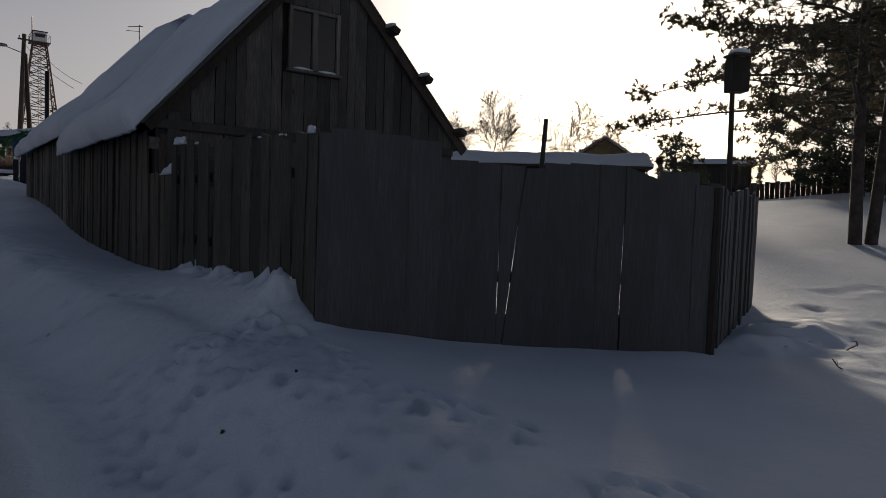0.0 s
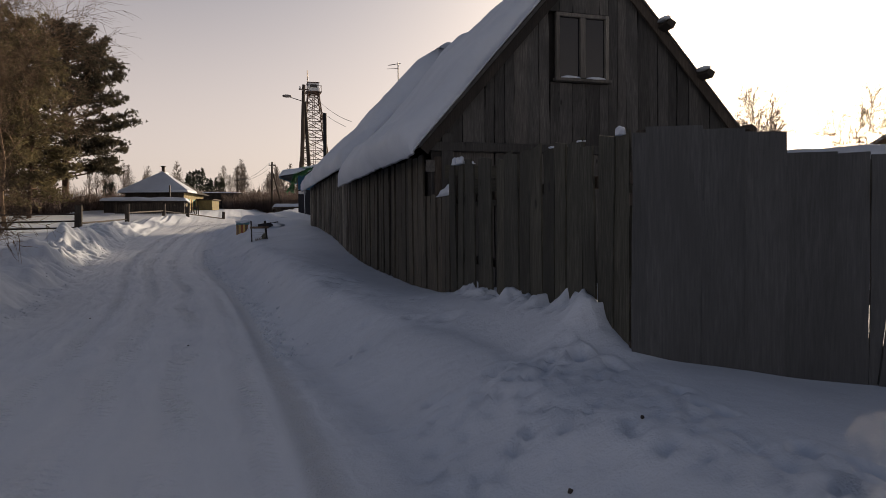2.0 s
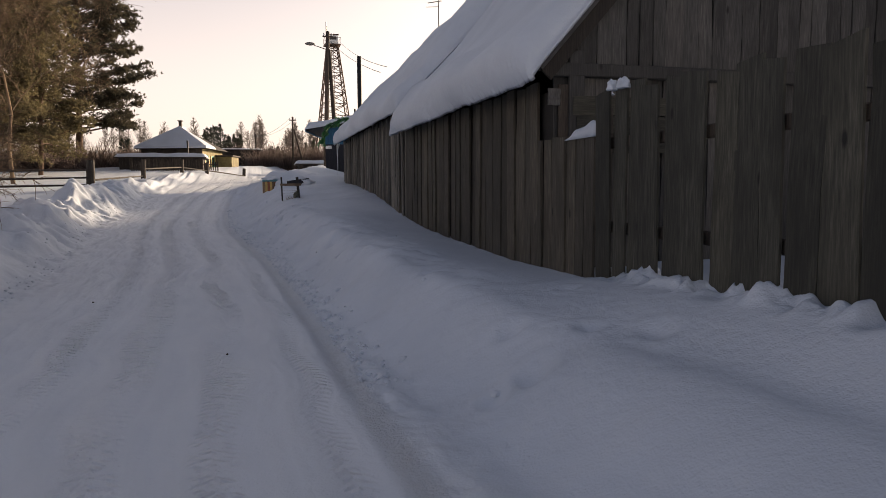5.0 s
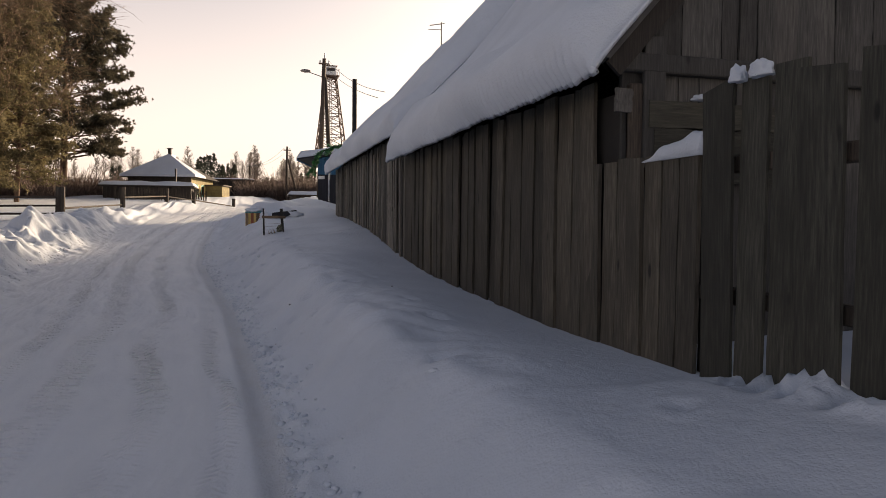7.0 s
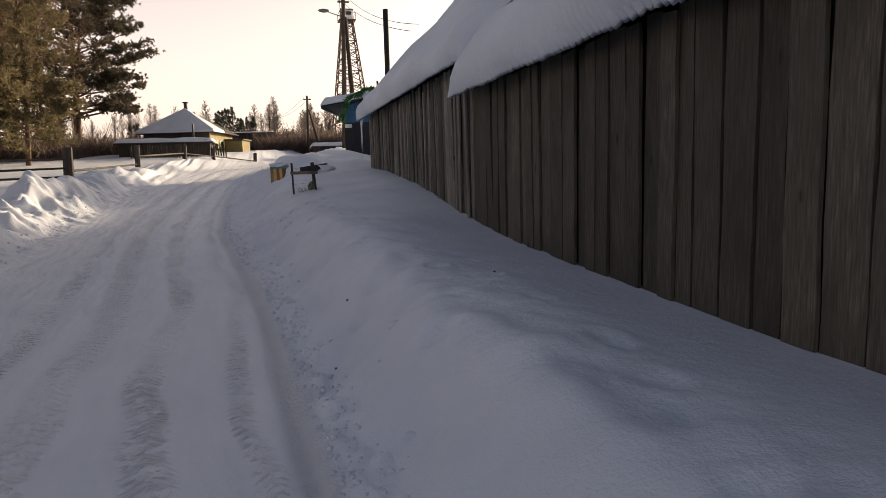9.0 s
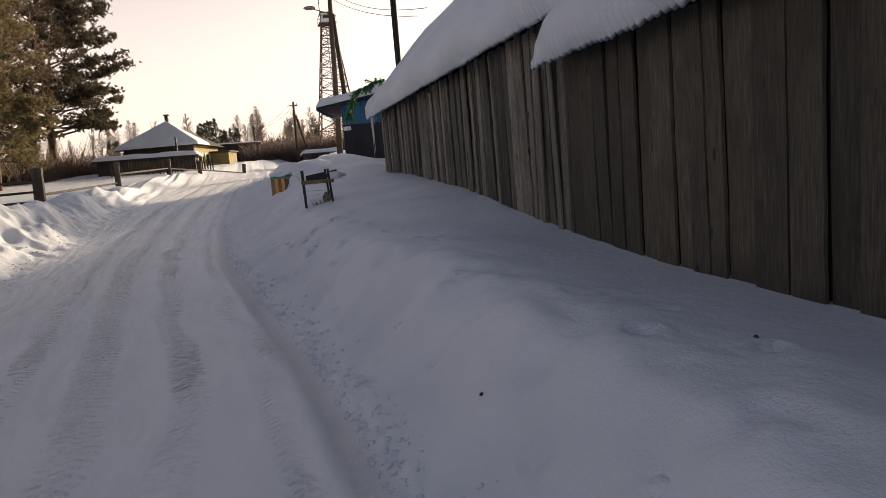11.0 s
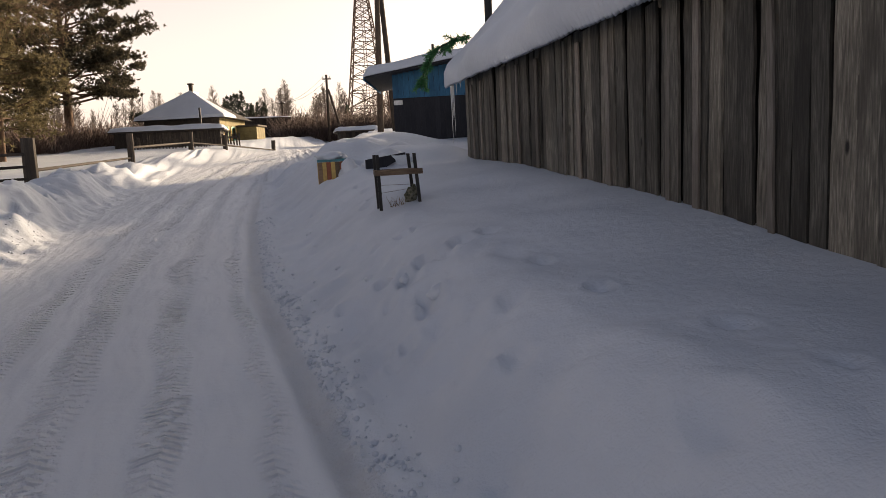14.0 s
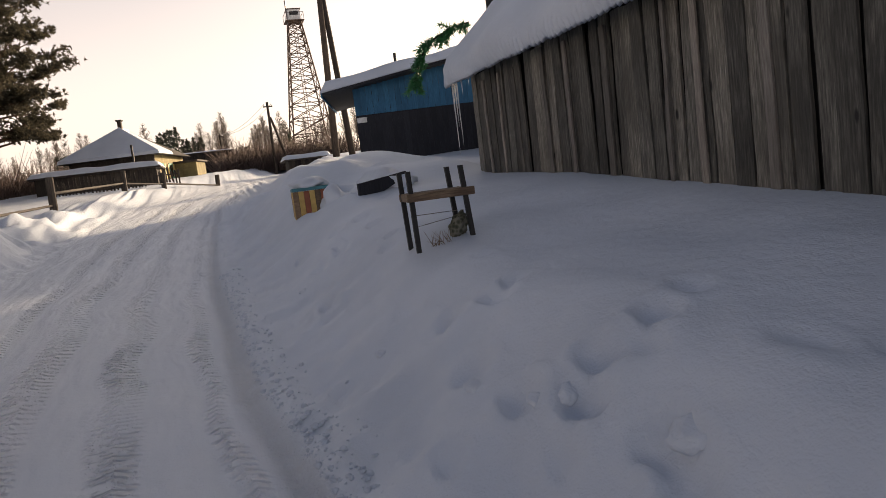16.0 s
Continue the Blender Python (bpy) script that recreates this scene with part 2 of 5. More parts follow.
# ---- mesh helpers ----
def mesh_object(name, verts, faces, mat, parent=None, label="", smooth=False):
    me = bpy.data.meshes.new(name)
    me.from_pydata([tuple(v) for v in verts], [], [tuple(f) for f in faces])
    me.materials.append(mat)
    if smooth:
        me.polygons.foreach_set("use_smooth", [True] * len(me.polygons))
    me.update()
    ob = new(name, me)
    if parent is not None:
        ob.parent = parent
    if label:
        ob["label"] = label
    return ob


def part(name, bm, mat, parent=None, label="", smooth=False):
    me = bpy.data.meshes.new(name)
    bm.normal_update()
    bm.to_mesh(me)
    bm.free()
    me.materials.append(mat)
    if smooth:
        me.polygons.foreach_set("use_smooth", [True] * len(me.polygons))
    ob = new(name, me)
    if parent is not None:
        ob.parent = parent
    if label:
        ob["label"] = label
    return ob


def thing(name, x, y, z, label, category, group="", kind="", rz=0.0):
    ob = new(name)
    ob.empty_display_size = 0.2
    ob.matrix_basis = pose(x, y, z, 0, 0, rz)
    return tagged(ob, label, category, group, kind)


def box(sx, sy, sz, at=(0, 0, 0), bevel=0.0, turn=None):
    """A box with its middle at `at`."""
    bm = bmesh.new()
    bmesh.ops.create_cube(bm, size=1)
    bmesh.ops.scale(bm, vec=(sx, sy, sz), verts=bm.verts)
    if bevel:
        bmesh.ops.bevel(bm, geom=bm.edges[:], offset=bevel, segments=1, affect="EDGES")
    if turn is not None:
        bmesh.ops.transform(bm, matrix=turn, verts=bm.verts)
    bmesh.ops.translate(bm, vec=at, verts=bm.verts)
    return bm


def rod(a, b, r0, r1=None, sides=8, bm=None):
    """A tapered round bar from a to b."""
    bm = bm or bmesh.new()
    a, b = Vector(a), Vector(b)
    r1 = r0 if r1 is None else r1
    q = (b - a).to_track_quat("Z", "Y").to_matrix()
    rings = []
    for p, r in ((a, r0), (b, r1)):
        rings.append([bm.verts.new(p + q @ Vector((r * math.cos(2 * math.pi * i / sides), r * math.sin(2 * math.pi * i / sides), 0))) for i in range(sides)])
    for i in range(sides):
        j = (i + 1) % sides
        bm.faces.new((rings[0][i], rings[0][j], rings[1][j], rings[1][i]))
    bm.faces.new(rings[0][::-1])
    bm.faces.new(rings[1])
    return bm


LATTICES = {}


def lattice(seed, n=256):
    if seed not in LATTICES:
        LATTICES[seed] = np.random.RandomState(seed).rand(n, n)
    return LATTICES[seed]


def vnoise(x, y, scale, seed):
    """Smooth value noise in 0..1 on arrays."""
    g = lattice(seed)
    u, v = np.asarray(x) / scale + 1000.0, np.asarray(y) / scale + 1000.0
    i, j = np.floor(u).astype(int), np.floor(v).astype(int)
    fu, fv = u - i, v - j
    fu, fv = fu * fu * (3 - 2 * fu), fv * fv * (3 - 2 * fv)
    a, b = g[i % 256, j % 256], g[(i + 1) % 256, j % 256]
    c, d = g[i % 256, (j + 1) % 256], g[(i + 1) % 256, (j + 1) % 256]
    return (a * (1 - fu) + b * fu) * (1 - fv) + (c * (1 - fu) + d * fu) * fv


# ---- the lie of the land ----
def lane_x(y):
    return np.interp(y, [-60, 0, 6, 11, 16, 20.4, 23, 28, 34, 42, 50, 58, 66, 100, 400], [-2, -0.95, -1.15, -1.4, -1.8, -2.4, -2.75, -3.0, -3.0, -2.4, -1.0, 0.8, 3.0, 12, 60])


def lane_z(y):
    return np.interp(y, [-200, 0, 12, 16, 20, 24, 28, 34, 44, 53, 64, 80, 100, 115, 200, 2000], [-0.2, -0.1, -0.1, -0.03, 0.07, 0.2, 0.45, 0.85, 1.5, 1.95, 2.35, 2.8, 4.3, 5.9, 9, 13])


def fence_z(y):
    return np.interp(y, [-30, 2, 4.7, 5.0, 5.4, 6.0, 7.0, 8.0, 8.9, 9.1, 11.4, 14, 16, 17.6, 19.8, 21.3, 23.6, 25, 27.5, 30, 38, 60, 2000],
                     [0.15, 0.28, 0.36, 0.46, 0.68, 0.66, 0.6, 0.54, 0.47, 0.385, 0.35, 0.422, 0.485, 0.615, 0.86, 1.03, 1.2, 1.3, 1.37, 1.5, 2.0, 3.2, 15])


def smooth(a, b, x):
    t = np.clip((x - a) / (b - a), 0, 1)
    return t * t * (3 - 2 * t)


def land(x, y):
    x, y = np.asarray(x, float), np.asarray(y, float)
    xc, zr, zf = lane_x(y), lane_z(y), fence_z(y)
    d = x - xc
    # right bank, then the strip up to the fence line
    start = np.interp(y, [0, 6, 10, 30, 60], [2.05, 2.0, 1.7, 1.75, 2.2])
    top = zr + np.interp(y, [-10, 2, 6, 9, 12.5, 16, 20, 24, 28, 34, 45, 70], [0.25, 0.4, 0.42, 0.5, 0.62, 0.68, 0.68, 0.78, 0.85, 0.9, 0.7, 0.4])
    crest = xc + start + np.interp(y, [0, 6, 12, 18, 24, 40], [1.1, 1.1, 0.9, 1.2, 1.9, 2.0])
    right = zr + (top - zr) * smooth(xc + start, crest, x)
    k = np.clip((x - crest) / np.maximum(2.75 - crest, 0.3), 0, 1)
    right = right + (zf - top) * k * k * (3 - 2 * k)
    yard = np.clip(x - 2.75, 0, None)
    even = np.interp(y, [-30, 2, 14, 16, 17.6, 30, 60, 2000], [0.15, 0.3, 0.46, 0.5, 0.57, 1.5, 3.2, 15])
    right = right + (even - zf) * smooth(3.0, 4.6, x)
    right = right - 0.075 * np.clip(yard, 0, 3.4) * smooth(9, 4, y) + (0.04 * np.clip(x - 6.4, 0, 60) + 0.07 * np.clip(x - 18, 0, 40)) * smooth(30, 14, y)
    # left berm and field
    up = np.interp(y, [-10, 8, 16, 22, 28, 33, 38, 60], [0.3, 0.3, 0.36, 0.44, 0.6, 0.5, 0.2, 0.15])
    fld = np.interp(y, [0, 20, 34, 42, 50, 64, 90], [0.3, 0.3, 0.3, 0.25, 0.35, 0.6, 0.8])
    lumps = 0.55 + 0.9 * vnoise(x, y, 1.3, 11) * vnoise(x, y, 0.6, 12) * 1.6
    ridge = np.exp(-((d + 2.75) / 0.75) ** 2) * up * lumps
    block = np.exp(-((d + 2.9) / 0.95) ** 2) * smooth(12, 22, y) * smooth(60, 40, y)
    ridge = ridge + block * (0.32 * (0.42 - np.abs(2 * vnoise(x, y, 0.55, 23) - 1)) + 0.15 * (0.42 - np.abs(2 * vnoise(x, y, 0.26, 24) - 1)) + 0.12 * (vnoise(x, y, 0.13, 25) - 0.5))
    left = zr + fld * smooth(-1.9, -3.6, d) + ridge * smooth(-1.5, -2.1, d)
    z = np.where(d > 0, right, left)
    # lane relief
    on = smooth(2.0, 1.5, np.abs(d))
    used = smooth(4.5, 9.5, y)   # the edge rut fades out before the gate
    z = z - on * (0.03 * np.exp(-((d - 0.68) / 0.16) ** 2) + 0.035 * np.exp(-((d - 0.02) / 0.17) ** 2) + 0.03 * np.exp(-((d + 0.6) / 0.16) ** 2) + 0.02 * np.exp(-((d - 1.28) / 0.1) ** 2) + 0.05 * used * np.exp(-((d - 1.55) / 0.09) ** 2) * (0.6 + 0.8 * vnoise(x, y, 1.1, 28)))
    z = z + on * used * 0.03 * np.exp(-((d - 1.82) / 0.1) ** 2)
    off = 1 - on
    calm = 0.25 + 0.75 * smooth(0.15, 1.1, np.abs(x - 2.75))
    z = z + off * calm * (0.55 + 0.45 * smooth(9, 20, y)) * (1 - 0.8 * smooth(6, 8, x)) * (0.14 * (vnoise(x, y, 1.9, 3) - 0.5) + 0.06 * (vnoise(x, y, 0.6, 4) - 0.5))
    lumpy = off * np.exp(-((np.abs(d) - 2.35) / 0.75) ** 2)
    z = z + lumpy * (0.45 + 0.55 * smooth(8, 12, y)) * (0.10 * (vnoise(x, y, 0.5, 17) - 0.5) + 0.07 * (vnoise(x, y, 0.22, 5) - 0.5) + 0.03 * (vnoise(x, y, 0.11, 18) - 0.5))
    z = z + on * 0.02 * (vnoise(x, y, 0.35, 6) - 0.5)
    rough = np.exp(-((np.abs(d) - 1.75) / 0.22) ** 2)
    rough = rough * (0.3 + 0.7 * used)
    z = z + rough * (0.06 * (vnoise(x, y, 0.11, 7) - 0.4) + 0.05 * (vnoise(x, y, 0.3, 20) - 0.4))
    crumbly = np.exp(-((d - 1.76) / 0.12) ** 2) + 0.5 * np.exp(-((d + 1.8) / 0.3) ** 2)
    z = z + used * crumbly * 0.045 * (vnoise(x, y, 0.075, 26) - 0.3)
    for mx, my, mr, mh in ((1.7, 29.4, 0.7, 0.3), (0.5, 30.6, 0.8, 0.3), (2.5, 28.7, 0.5, 0.2), (-0.3, 32.0, 0.9, 0.3), (0.62, 28.8, 0.25, 0.12), (1.25, 28.25, 0.4, 0.18), (0.42, 28.55, 0.26, -0.25), (2.2, 33.5, 1.2, 0.4), (1.0, 30.1, 0.35, 0.2), (1.9, 30.8, 0.4, 0.24), (0.2, 31.1, 0.4, 0.2), (2.45, 29.4, 0.3, 0.16), (1.3, 32.2, 0.5, 0.26), (-0.6, 33.6, 0.6, 0.3), (0.5, 33.0, 0.4, 0.2), (-1.0, 36.0, 0.7, 0.3)):
        z = z + mh * np.exp(-(((x - mx) / mr) ** 2 + ((y - my) / mr) ** 2))
    z = z + 0.2 * np.exp(-(((x - 7.4) / 1.2) ** 2 + ((y - 3.35) / 0.4) ** 2)) * (0.4 + 1.4 * vnoise(x, y, 0.22, 15) * vnoise(x, y, 0.5, 16))
    # snow caught in peaks along the leaning fence boards
    peak = smooth(0.26, 0.03, np.abs(x - 2.7)) * smooth(5.0, 5.3, y) * smooth(9.1, 8.7, y)
    spike = 1 - np.abs(2 * vnoise(x * 0.3, y, 0.22, 9) - 1)
    fine = 1 - np.abs(2 * vnoise(x * 0.4, y, 0.13, 29) - 1)
    z = z + peak * (0.15 * spike ** 2 * (0.3 + vnoise(x * 0.2, y, 0.6, 8)) + 0.13 * fine ** 2 + 0.05 * vnoise(x, y, 0.05, 19) - 0.13)
    return z


def land_at(x, y):
    return float(land(np.array([x]), np.array([y]))[0])


def spread(lo, hi, step, far_lo, far_hi, grow=1.13):
    mid = list(np.arange(lo, hi + step / 2, step))
    a, s = [], step
    p = lo
    while p > far_lo:
        s *= grow
        p -= s
        a.append(p)
    b, s, p = [], step, mid[-1]
    while p < far_hi:
        s *= grow
        p += s
        b.append(p)
    return np.array(a[::-1] + mid + b)


def build_ground():
    gx, gy = spread(-6.6, 6.3, 0.06, -1500, 1500, 1.16), spread(-0.5, 34.0, 0.055, -800, 2500, 1.16)
    # a closer mesh where snow clings to the fence and along the crumbled rut
    gx = np.unique(np.concatenate([gx, np.arange(2.45, 2.85, 0.025), np.arange(-1.1, 0.5, 0.03), np.arange(6.4, 18, 0.2)]).round(3))
    gy = np.unique(np.concatenate([gy, np.arange(4.8, 9.3, 0.028)]).round(3))
    X, Y = np.meshgrid(gx, gy)
    Z = land(X, Y)
    rs = np.random.RandomState(4)
    marks = []
    for i in range(230):   # old footprints on the bank before the gate
        y = rs.uniform(0.8, 5.2)
        marks.append((lane_x(y) + rs.uniform(2.1, 3.7) - 0.1, y, rs.uniform(0.04, 0.06), rs.uniform(0.018, 0.05)))
    for i in range(60):
        y = rs.uniform(7, 27)
        marks.append((lane_x(y) + rs.uniform(2.0, 3.4), y, rs.uniform(0.05, 0.1), rs.uniform(0.02, 0.05)))
    for x, y in ((0.13, 20.62), (0.16, 20.02), (0.61, 20.76), (-0.02, 20.95), (0.2, 20.2), (0.3, 20.75), (0.31, 15.6), (1.04, 15.9), (0.99, 12.85), (0.55, 19.3), (0.35, 18.6)):
        marks.append((x, y, 0.08, 0.07 if y > 20 else 0.025))
    for i in range(60):   # tracks across the yard snow at the far end of the gate
        marks.append((rs.uniform(6.4, 13), rs.uniform(0.6, 4.6), rs.uniform(0.14, 0.22), 0.03))
    for x, y, r, h in marks:
        i0, i1 = np.searchsorted(gx, (x - 4 * r, x + 4 * r))
        j0, j1 = np.searchsorted(gy, (y - 4 * r, y + 4 * r))
        q = ((X[j0:j1, i0:i1] - x) / r) ** 2 + ((Y[j0:j1, i0:i1] - y) / (1.35 * r)) ** 2
        Z[j0:j1, i0:i1] += -h * np.exp(-q * q) + 0.35 * h * np.exp(-((np.sqrt(q) - 1.6) / 0.5) ** 2)
    ny, nx = X.shape
    co = np.stack([X, Y, Z], -1).reshape(-1, 3)
    idx = np.arange(nx * ny).reshape(ny, nx)
    quads = np.stack([idx[:-1, :-1], idx[:-1, 1:], idx[1:, 1:], idx[1:, :-1]], -1).reshape(-1, 4)
    me = bpy.data.meshes.new("ground")
    me.vertices.add(len(co))
    me.vertices.foreach_set("co", co.ravel())
    me.loops.add(quads.size)
    me.loops.foreach_set("vertex_index", quads.ravel())
    me.polygons.add(len(quads))
    me.polygons.foreach_set("loop_start", np.arange(len(quads)) * 4)
    me.polygons.foreach_set("loop_total", np.full(len(quads), 4))
    me.polygons.foreach_set("use_smooth", np.ones(len(quads), bool))
    me.update(calc_edges=True)
    lane = me.attributes.new("lane", "FLOAT_VECTOR", "POINT")
    d = X - lane_x(Y)
    lane.data.foreach_set("vector", np.stack([d, Y, smooth(2.1, 1.6, np.abs(d))], -1).astype(np.float32).ravel())
    me.materials.append(M_GROUND)
    ob = new("ground", me)
    return tagged(ob, "snow-covered ground with a packed, tyre-marked village lane", "snow", kind="structure")


build_ground()


# ---- boards ----
def board_mesh(w, h, t, seed, top=0.0, taper=0.0):
    """A rough sawn board, its base at the origin, width along local x, height along z. top: rise of the top edge from one side to the other."""
    r = random.Random(seed)
    v, n = [], 7
    for i in range(n + 1):
        k = i / n
        wa, wb = (0.5 - taper * k) * w + r.uniform(-0.007, 0.006), (0.5 - taper * k) * w + r.uniform(-0.007, 0.006)
        z = h * k
        za, zb = (z - top / 2, z + top / 2) if i == n else (z, z)
        bow = r.uniform(-0.004, 0.004)
        v += [(-wa, -t / 2 + bow, za), (wb, -t / 2 + bow, zb), (wb, t / 2 + bow, zb), (-wa, t / 2 + bow, za)]
    f = [(3, 2, 1, 0)]
    for i in range(n):
        a, b = 4 * i, 4 * i + 4
        for s in range(4):
            e = (s + 1) % 4
            f.append((a + s, a + e, b + e, b + s))
    f.append((4 * n, 4 * n + 1, 4 * n + 2, 4 * n + 3))
    me = bpy.data.meshes.new("board")
    me.from_pydata(v, [], f)
    me.update()
    return me


def put_board(name, parent, m, w, h, t, mat, seed, top=0.0, taper=0.0):
    me = board_mesh(w, h, t, seed, top, taper)
    me.materials.append(mat)
    ob = new(name, me)
    ob.parent = parent
    ob.matrix_basis = m
    return ob


RND = random.Random(7)
FX = 2.75            # the line of the fence and barn walls
GY = 10.2            # the barn's gable wall
RIDGE = (5.45, 5.78)


def board_run(parent, y0, y1, tops, base, mat, wide=(0.15, 0.21), gap=(0.008, 0.03), lean=1.2, x=FX, name="board", thick=0.03):
    """Upright boards along the fence line from y0 to y1."""
    y = y0
    while y < y1 - 0.05:
        w = min(RND.uniform(*wide), y1 - y)
        yc = y + w / 2
        b = base(yc)
        h = tops(yc) - b + RND.uniform(-0.03, 0.03)
        m = pose(x + RND.uniform(-0.022, 0.022), yc, b, 0, 0, 90) @ pose(0, 0, 0, RND.uniform(-0.5, 0.5), RND.uniform(-lean, lean), RND.uniform(-1.5, 1.5))
        put_board(name, parent, m, w, h, thick, mat, RND.random(), RND.uniform(-0.02, 0.02), RND.uniform(-0.02, 0.03))
        y += w + RND.uniform(*gap)


def under(y):
    return float(fence_z(y)) - 0.45


# ---- the roofs ----
def roof_snow(parent, y0, y1, eave, ridge, thick, seed, back=0.06, tooth=0.1, far_taper=0.35, settle=1.0, hump=0.0):
    """A thick quilt of snow on a slope from the eave up to and over the ridge."""
    ex, ez = eave
    rx, rz = ridge
    run = math.hypot(rx - ex, rz - ez)
    ux, uz = (rx - ex) / run, (rz - ez) / run
    nx_, nz_ = -uz, ux
    ny = max(int((y1 - y0) / 0.022), 10)
    us = [-0.16, -0.125, -0.06, 0.1, 0.3, 0.6, 0.95, 1.3, 1.8, 2.3, 2.8, 3.3, 3.8, run - 0.3, run, run + 0.25]
    us = [u for u in us if u < run - 0.5 or u >= run - 0.3]
    ys = np.linspace(y0, y1, ny + 1)
    verts, faces = [], []
    m = len(us)
    rows = []
    for j, y in enumerate(ys):
        end = min(1.0, (y - y0) / 0.35, (y1 - y) / far_taper)
        slim = settle + (1 - settle) * max(0.0, 1 - (y - y0) / 3.0)
        rise = hump * math.exp(-((y - y0 - 0.7) / 0.6) ** 2)
        endf = math.sqrt(max(0.0, 1 - (1 - end) ** 2))
        tooth_d = 0.055 * abs(math.sin(math.pi * y / tooth)) * (0.4 + float(vnoise(y, seed + 9.0, 0.13, seed + 4))) + 0.05 * float(vnoise(y, seed, 0.5, seed))
        row_t, row_b = [], []
        for i, u in enumerate(us):
            wav = float(vnoise(u + seed * 3.0, y, 1.1, seed + 1)) - 0.5
            wav += 0.7 * (float(vnoise(u + seed, y, 2.7, seed + 2)) - 0.5)
            t = (thick * (slim if u > 0.6 else 1.0) + 0.2 * wav + (rise if u > 1.2 else 0.0)) * (0.08 + 0.92 * endf)
            if i == 0:
                t, uu = 0.03, u - tooth_d + 0.04
            elif i == 1:
                t, uu = t * 0.42, u - tooth_d * 0.5
            elif i == 2:
                t, uu = t * 0.8, u
            else:
                uu = u
            if u > run:
                bx, bz = rx + (u - run) * ux, rz - (u - run) * uz
                row_t.append((bx, y, bz + t * 0.55))
                row_b.append((bx, y, bz + back))
                continue
            lift = 1.0 if u < run - 0.4 else 0.9
            bx, bz = ex + ux * uu, ez + uz * uu
            row_t.append((bx + nx_ * t * lift, y, bz + nz_ * t * lift))
            low = back if i else -0.015
            row_b.append((bx + nx_ * low, y, bz + nz_ * low))
        rows.append((row_t, row_b))
    for row_t, row_b in rows:
        verts += row_t + row_b
    w = 2 * m
    for j in range(ny):
        a, b = j * w, (j + 1) * w
        for i in range(m - 1):
            faces.append((a + i, b + i, b + i + 1, a + i + 1))
            faces.append((a + m + i + 1, b + m + i + 1, b + m + i, a + m + i))
        faces.append((a + m, b + m, b, a))
        faces.append((a + m - 1, b + m - 1, b + 2 * m - 1, a + 2 * m - 1))
    for a, flip in ((0, False), (ny * w, True)):
        for i in range(m - 1):
            q = (a + i, a + i + 1, a + m + i + 1, a + m + i)
            faces.append(q[::-1] if flip else q)
    return mesh_object("roof_snow", verts, faces, M_SNOW, parent, "thick quilt of snow with a scalloped lower edge", True)


def corrugated(parent, y0, y1, a, b, name="roof_sheet", thick=0.012):
    """A corrugated sheet between the lines a and b, which are (x, z)."""
    ny = int((y1 - y0) / 0.0375)
    verts, faces = [], []
    ln = math.hypot(b[0] - a[0], b[1] - a[1])
    nx_, nz_ = -(b[1] - a[1]) / ln, (b[0] - a[0]) / ln
    if nz_ < 0:
        nx_, nz_ = -nx_, -nz_
    for j in range(ny + 1):
        y = y0 + (y1 - y0) * j / ny
        s = 0.022 * math.sin(2 * math.pi * y / 0.15)
        for p in (a, b):
            for o in (s, s - thick):
                verts.append((p[0] + nx_ * o, y, p[1] + nz_ * o))
    for j in range(ny):
        p, q = 4 * j, 4 * j + 4
        faces += [(p, p + 2, q + 2, q), (p + 1, q + 1, q + 3, p + 3), (p, q, q + 1, p + 1), (p + 2, p + 3, q + 3, q + 2)]
    return mesh_object(name, verts, faces, M_SLATE, parent)


